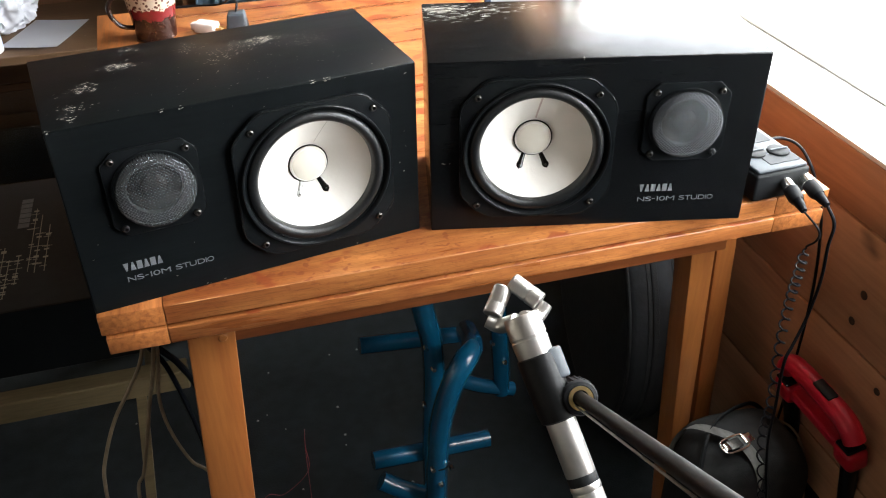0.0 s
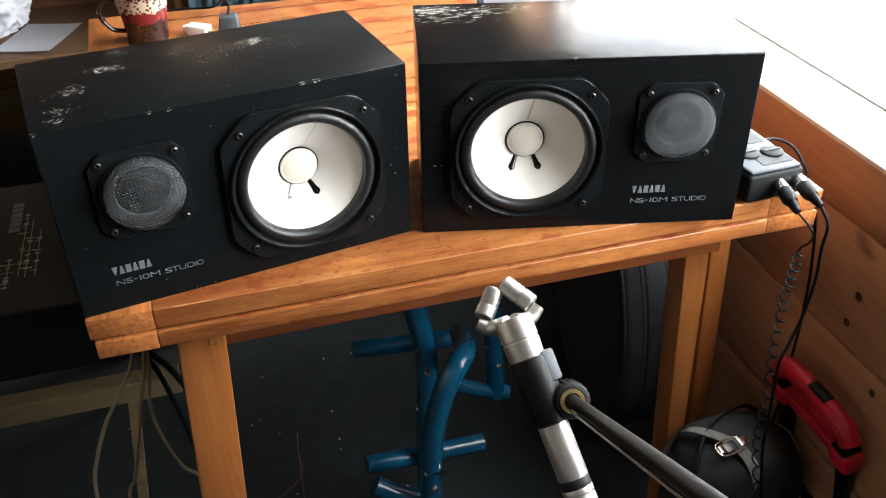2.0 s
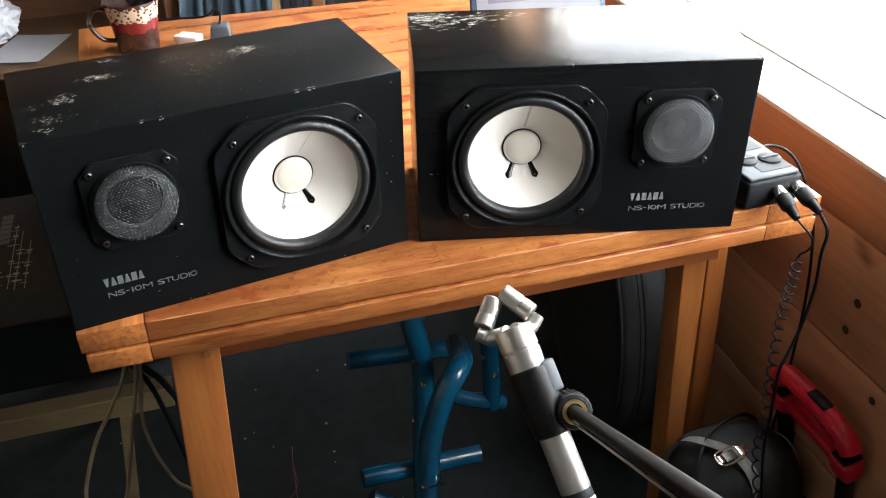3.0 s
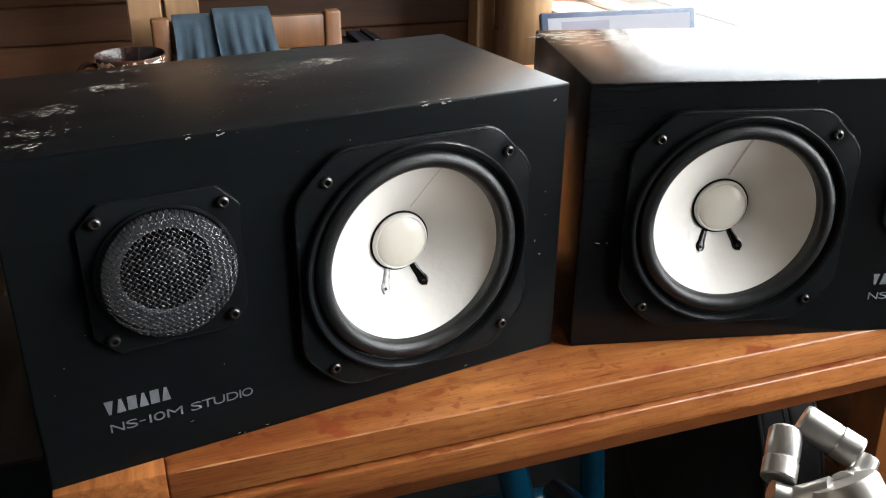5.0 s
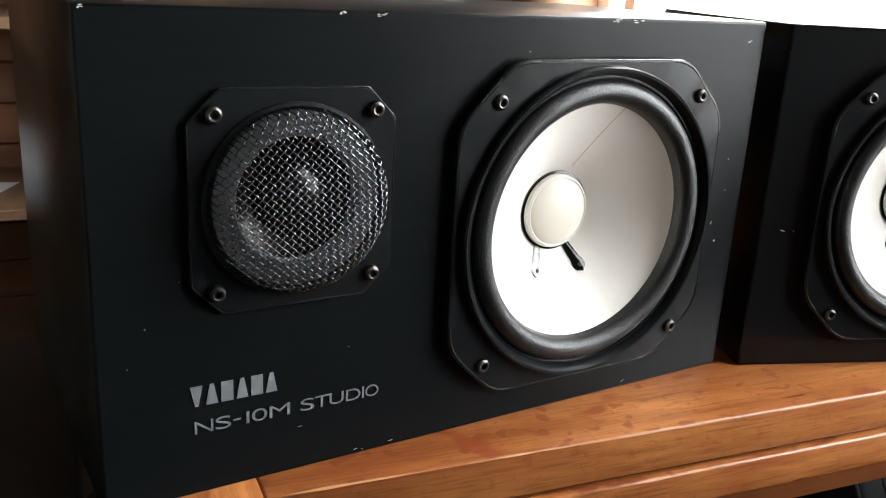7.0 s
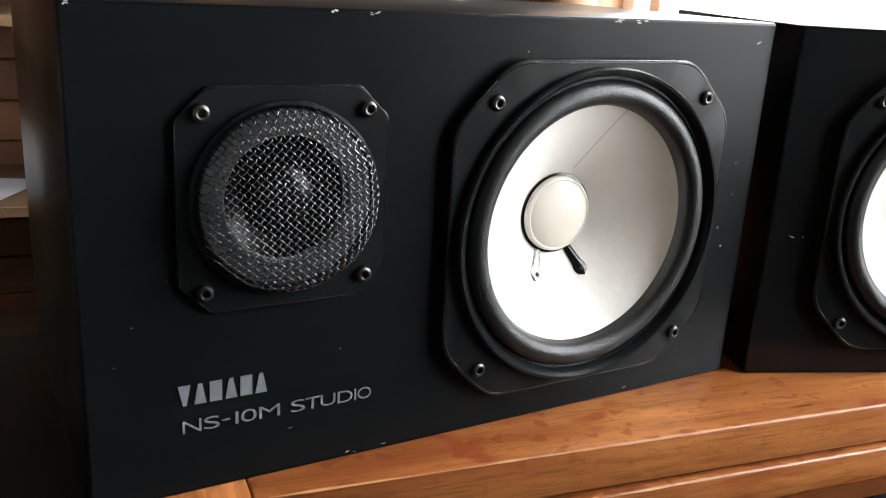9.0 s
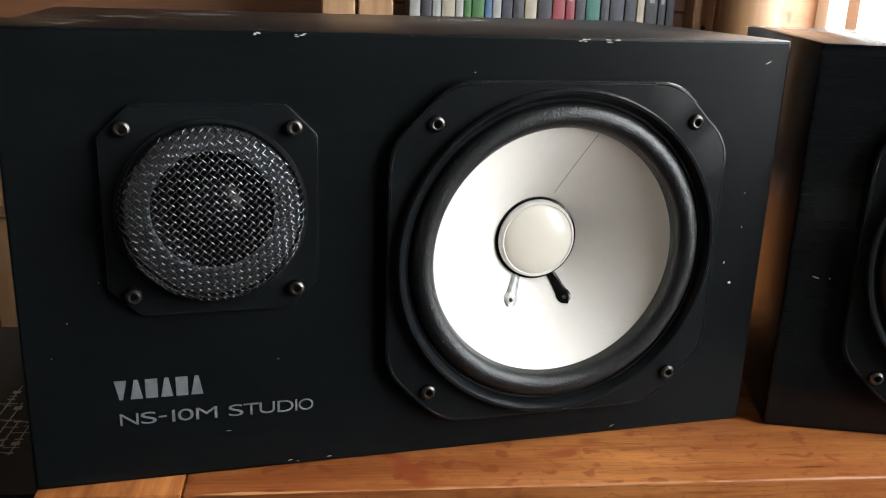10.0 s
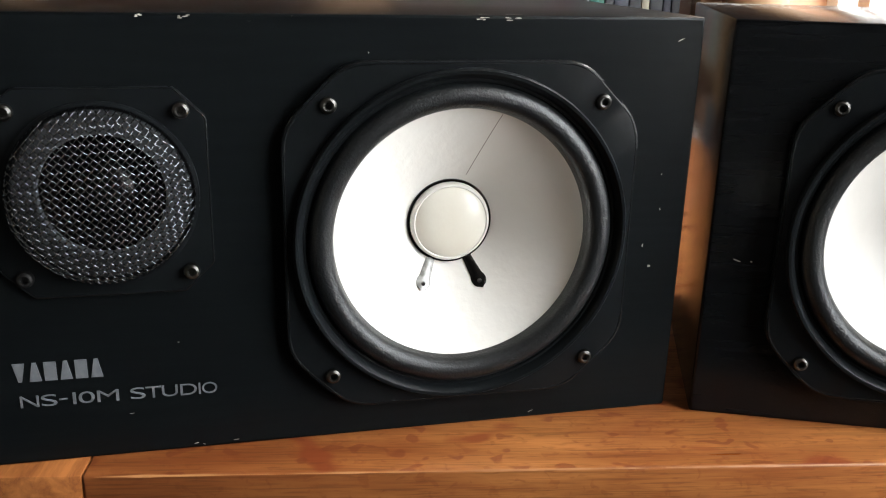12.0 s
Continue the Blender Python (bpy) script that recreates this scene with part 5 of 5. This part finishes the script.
def draped(x0, x1, ztop, zf, zb, mat, label, seed, lift):
    """Cloth hung over the chair's top rail, with folds."""
    rows, cols = 34, 26
    bm = bmesh.new()
    length_f, length_b = ztop - zf, ztop - zb
    grid = []
    for i in range(rows + 1):
        s = -length_f + (length_f + length_b) * i / rows
        line = []
        for j in range(cols + 1):
            u = j / cols
            x = x0 + (x1 - x0) * u
            fold = 0.010 * math.sin(9 * u + seed) + 0.007 * math.sin(21 * u + 2 * seed + 3 * s) + 0.006 * noise.noise(Vector((u * 5, s * 6, seed)))
            k = min(1.0, abs(s) / 0.12)
            if s < 0:
                y, z = 1.378 - lift - abs(fold) * k - 0.01 * k, ztop + s
            else:
                y, z = 1.422 + lift + abs(fold) * k, ztop - s
            if abs(s) < 0.03:
                a = s / 0.03
                y = 1.40 + (0.022 + lift) * a
                z = ztop + 0.010 * (1 - a * a) - 0.02 * a * a
            x += 0.012 * k * math.sin(3 * s * 4 + seed) + 0.010 * u * (s < 0) * k
            line.append(bm.verts.new((x, y, z)))
        grid.append(line)
    for i in range(rows):
        for j in range(cols):
            bm.faces.new((grid[i][j], grid[i][j + 1], grid[i + 1][j + 1], grid[i + 1][j]))
    bmesh.ops.solidify(bm, geom=bm.faces[:], thickness=0.003)
    return tagged(part("hung_garment", bm, mat, smooth=1.5), label, "clothing", "clothes on the chair")


draped(0.166, 0.262, 0.772, 0.40, 0.45, M_DENIM, "light blue garment draped over the chair back", 1.0, 0.002)
draped(0.246, 0.360, 0.780, 0.42, 0.50, M_DENIM, "darker blue garment folded over the chair back", 2.7, 0.012)

pad = bmesh.new()
bmesh.ops.create_uvsphere(pad, u_segments=28, v_segments=16, radius=1)
for v in pad.verts:
    v.co = Vector((0.085 * math.copysign(abs(v.co.x) ** 0.7, v.co.x), 0.11 * math.copysign(abs(v.co.y) ** 0.7, v.co.y), 0.045 + 0.045 * math.copysign(abs(v.co.z) ** 0.8, v.co.z)))
pad_ob = tagged(part("grey_pouch", pad, M_GREYCLOTH), "soft grey fabric pouch on the shelf", "pouch")
pad_ob.matrix_world = pose(0.725, 1.58, 0.5005)

# papers and clutter on the low shelf
bm = bmesh.new()
grid = [[bm.verts.new((-0.074 + 0.148 * i / 10, -0.105 + 0.21 * j / 14, 0.003 + 0.006 * (1 - j / 14) ** 2 + 0.004 * (i / 10) ** 3)) for j in range(15)] for i in range(11)]
for i in range(10):
    for j in range(14):
        bm.faces.new((grid[i][j], grid[i + 1][j], grid[i + 1][j + 1], grid[i][j + 1]))
bmesh.ops.solidify(bm, geom=bm.faces[:], thickness=0.0006)
sheet = tagged(part("paper_sheet", bm, M_PAPER), "loose white sheet of paper on the low shelf", "paper")
sheet.matrix_world = pose(-0.226, 1.578, 0.500, 0, 0, -19)
bm = bmesh.new()
bmesh.ops.create_icosphere(bm, subdivisions=5, radius=0.075)
for v in bm.verts:
    q = v.co * 28
    v.co *= 1 + 0.35 * noise.noise(q) + 0.18 * (1 - 2 * abs(noise.noise(q * 1.7))) + 0.08 * noise.noise(q * 4)
    v.co.z = max(-0.05, v.co.z * 0.85)
crumple = tagged(part("crumpled_wrapping", bm, M_PAPER, smooth=1.2), "crumpled white tissue wrapping on the low shelf", "wrapping")
crumple.matrix_world = pose(-0.335, 1.68, 0.551)


def bottle(x, y, z):
    ob = thing("white_tub", pose(x, y, z), "white plastic tub with a pale blue label", "tub")
    part("body", lathe([(0, 0), (0.031, 0), (0.033, 0.003), (0.033, 0.088), (0.030, 0.093), (0, 0.093)], 32, "z"), M_WHITE, ob)
    part("label", lathe([(0.0335, 0.012), (0.0335, 0.055)], 32, "z"), material("pale_blue_label", (0.50, 0.56, 0.70), 0.6), ob)
    part("lid", lathe([(0.0345, 0.090), (0.0345, 0.108), (0.032, 0.111), (0, 0.111)], 32, "z"), M_WHITE, ob)


bottle(-0.352, 1.50, 0.500)


def tray(x0, x1, y0, y1, z, h):
    ob = thing("clear_tray", pose(0, 0, 0), "clear plastic tray of papers and small packets", "tray")
    t = 0.002
    part("base", box(x0, x1, y0, y1, z, z + t), M_CLEARBOX, ob)
    for a in ((x0, x1, y0, y0 + t), (x0, x1, y1 - t, y1), (x0, x0 + t, y0 + t, y1 - t), (x1 - t, x1, y0 + t, y1 - t)):
        part("side", box(*a, z + t, z + h), M_CLEARBOX, ob)
    return ob


tray(-0.525, -0.395, 1.48, 1.62, 0.5005, 0.060)
PINK = material("pink_and_white_packet", (0.62, 0.52, 0.54), 0.5, color2=(0.74, 0.70, 0.72), scale=40)
BLUEPK = material("deep_blue_packet", (0.04, 0.05, 0.25), 0.4, scale=20)
for x, y, h, w, tilt, mat in ((-0.455, 1.55, 0.145, 0.035, -14, PINK), (-0.49, 1.58, 0.12, 0.03, 6, M_PAPER), (-0.51, 1.53, 0.105, 0.028, -8, PINK), (-0.445, 1.52, 0.105, 0.026, 12, M_PAPER), (-0.53, 1.60, 0.09, 0.03, 3, BLUEPK), (-0.475, 1.60, 0.10, 0.05, 0, M_GREYCLOTH)):
    ob = thing("packet", pose(x + 0.036, y, 0.503, 6, tilt, 10), "slim paper packet standing in the clear tray", "packet", "packets in the tray")
    part("sleeve", box(-w / 2, w / 2, -0.004, 0.004, 0, h, 0.002, 1), mat, ob)
    part("flap", box(-w / 2, w / 2, -0.0052, -0.004, h * 0.6, h * 0.8), M_PAPER if mat is not M_PAPER else PINK, ob)

low = thing("clear_storage_box", pose(0, 0, 0), "empty clear plastic storage box on the bottom shelf", "box")
for a in ((-0.52, -0.27, 1.47, 1.473, 0.144, 0.30), (-0.52, -0.27, 1.727, 1.73, 0.144, 0.30), (-0.52, -0.517, 1.473, 1.727, 0.144, 0.30), (-0.273, -0.27, 1.473, 1.727, 0.144, 0.30), (-0.517, -0.273, 1.473, 1.727, 0.142, 0.145)):
    part("side", box(*a), M_CLEARBOX, low)

# ---- boards of the walls ----
M_KNOT = material("dark_pine_knot", (0.020, 0.008, 0.004), 0.5, color2=(0.05, 0.02, 0.009), scale=160)
z = 0.0
while z < 2.13:
    h = min(0.092, 2.148 - z)
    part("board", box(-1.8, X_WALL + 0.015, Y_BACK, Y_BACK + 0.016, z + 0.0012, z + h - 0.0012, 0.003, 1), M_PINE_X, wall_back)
    z += 0.092
for z0, z1 in ((0.02, 0.262), (0.262, 0.469), (0.469, 0.654), (0.654, SILL - 0.009)):
    part("board", box(X_WALL, X_WALL + 0.016, -2.2, Y_BACK - 0.002, z0 + 0.0012, z1 - 0.0012, 0.0035, 2), M_PINE_Y, wall_right)

for y, z, r in ((-0.022, 0.559, 0.0075), (-0.015, 0.507, 0.0070), (-0.097, 0.440, 0.0065), (0.31, 0.60, 0.007), (-0.42, 0.58, 0.008), (-0.30, 0.36, 0.007)):
    knot = lathe([(r * 0.2, -0.0002), (r * 0.8, -0.0006), (r, 0.0002)], 16, "x", (X_WALL, y, z))
    knot.faces.new([v for v in knot.verts if abs(v.co.x - X_WALL + 0.0002) < 1e-6][:16])
    part("knot", knot, M_KNOT, wall_right)
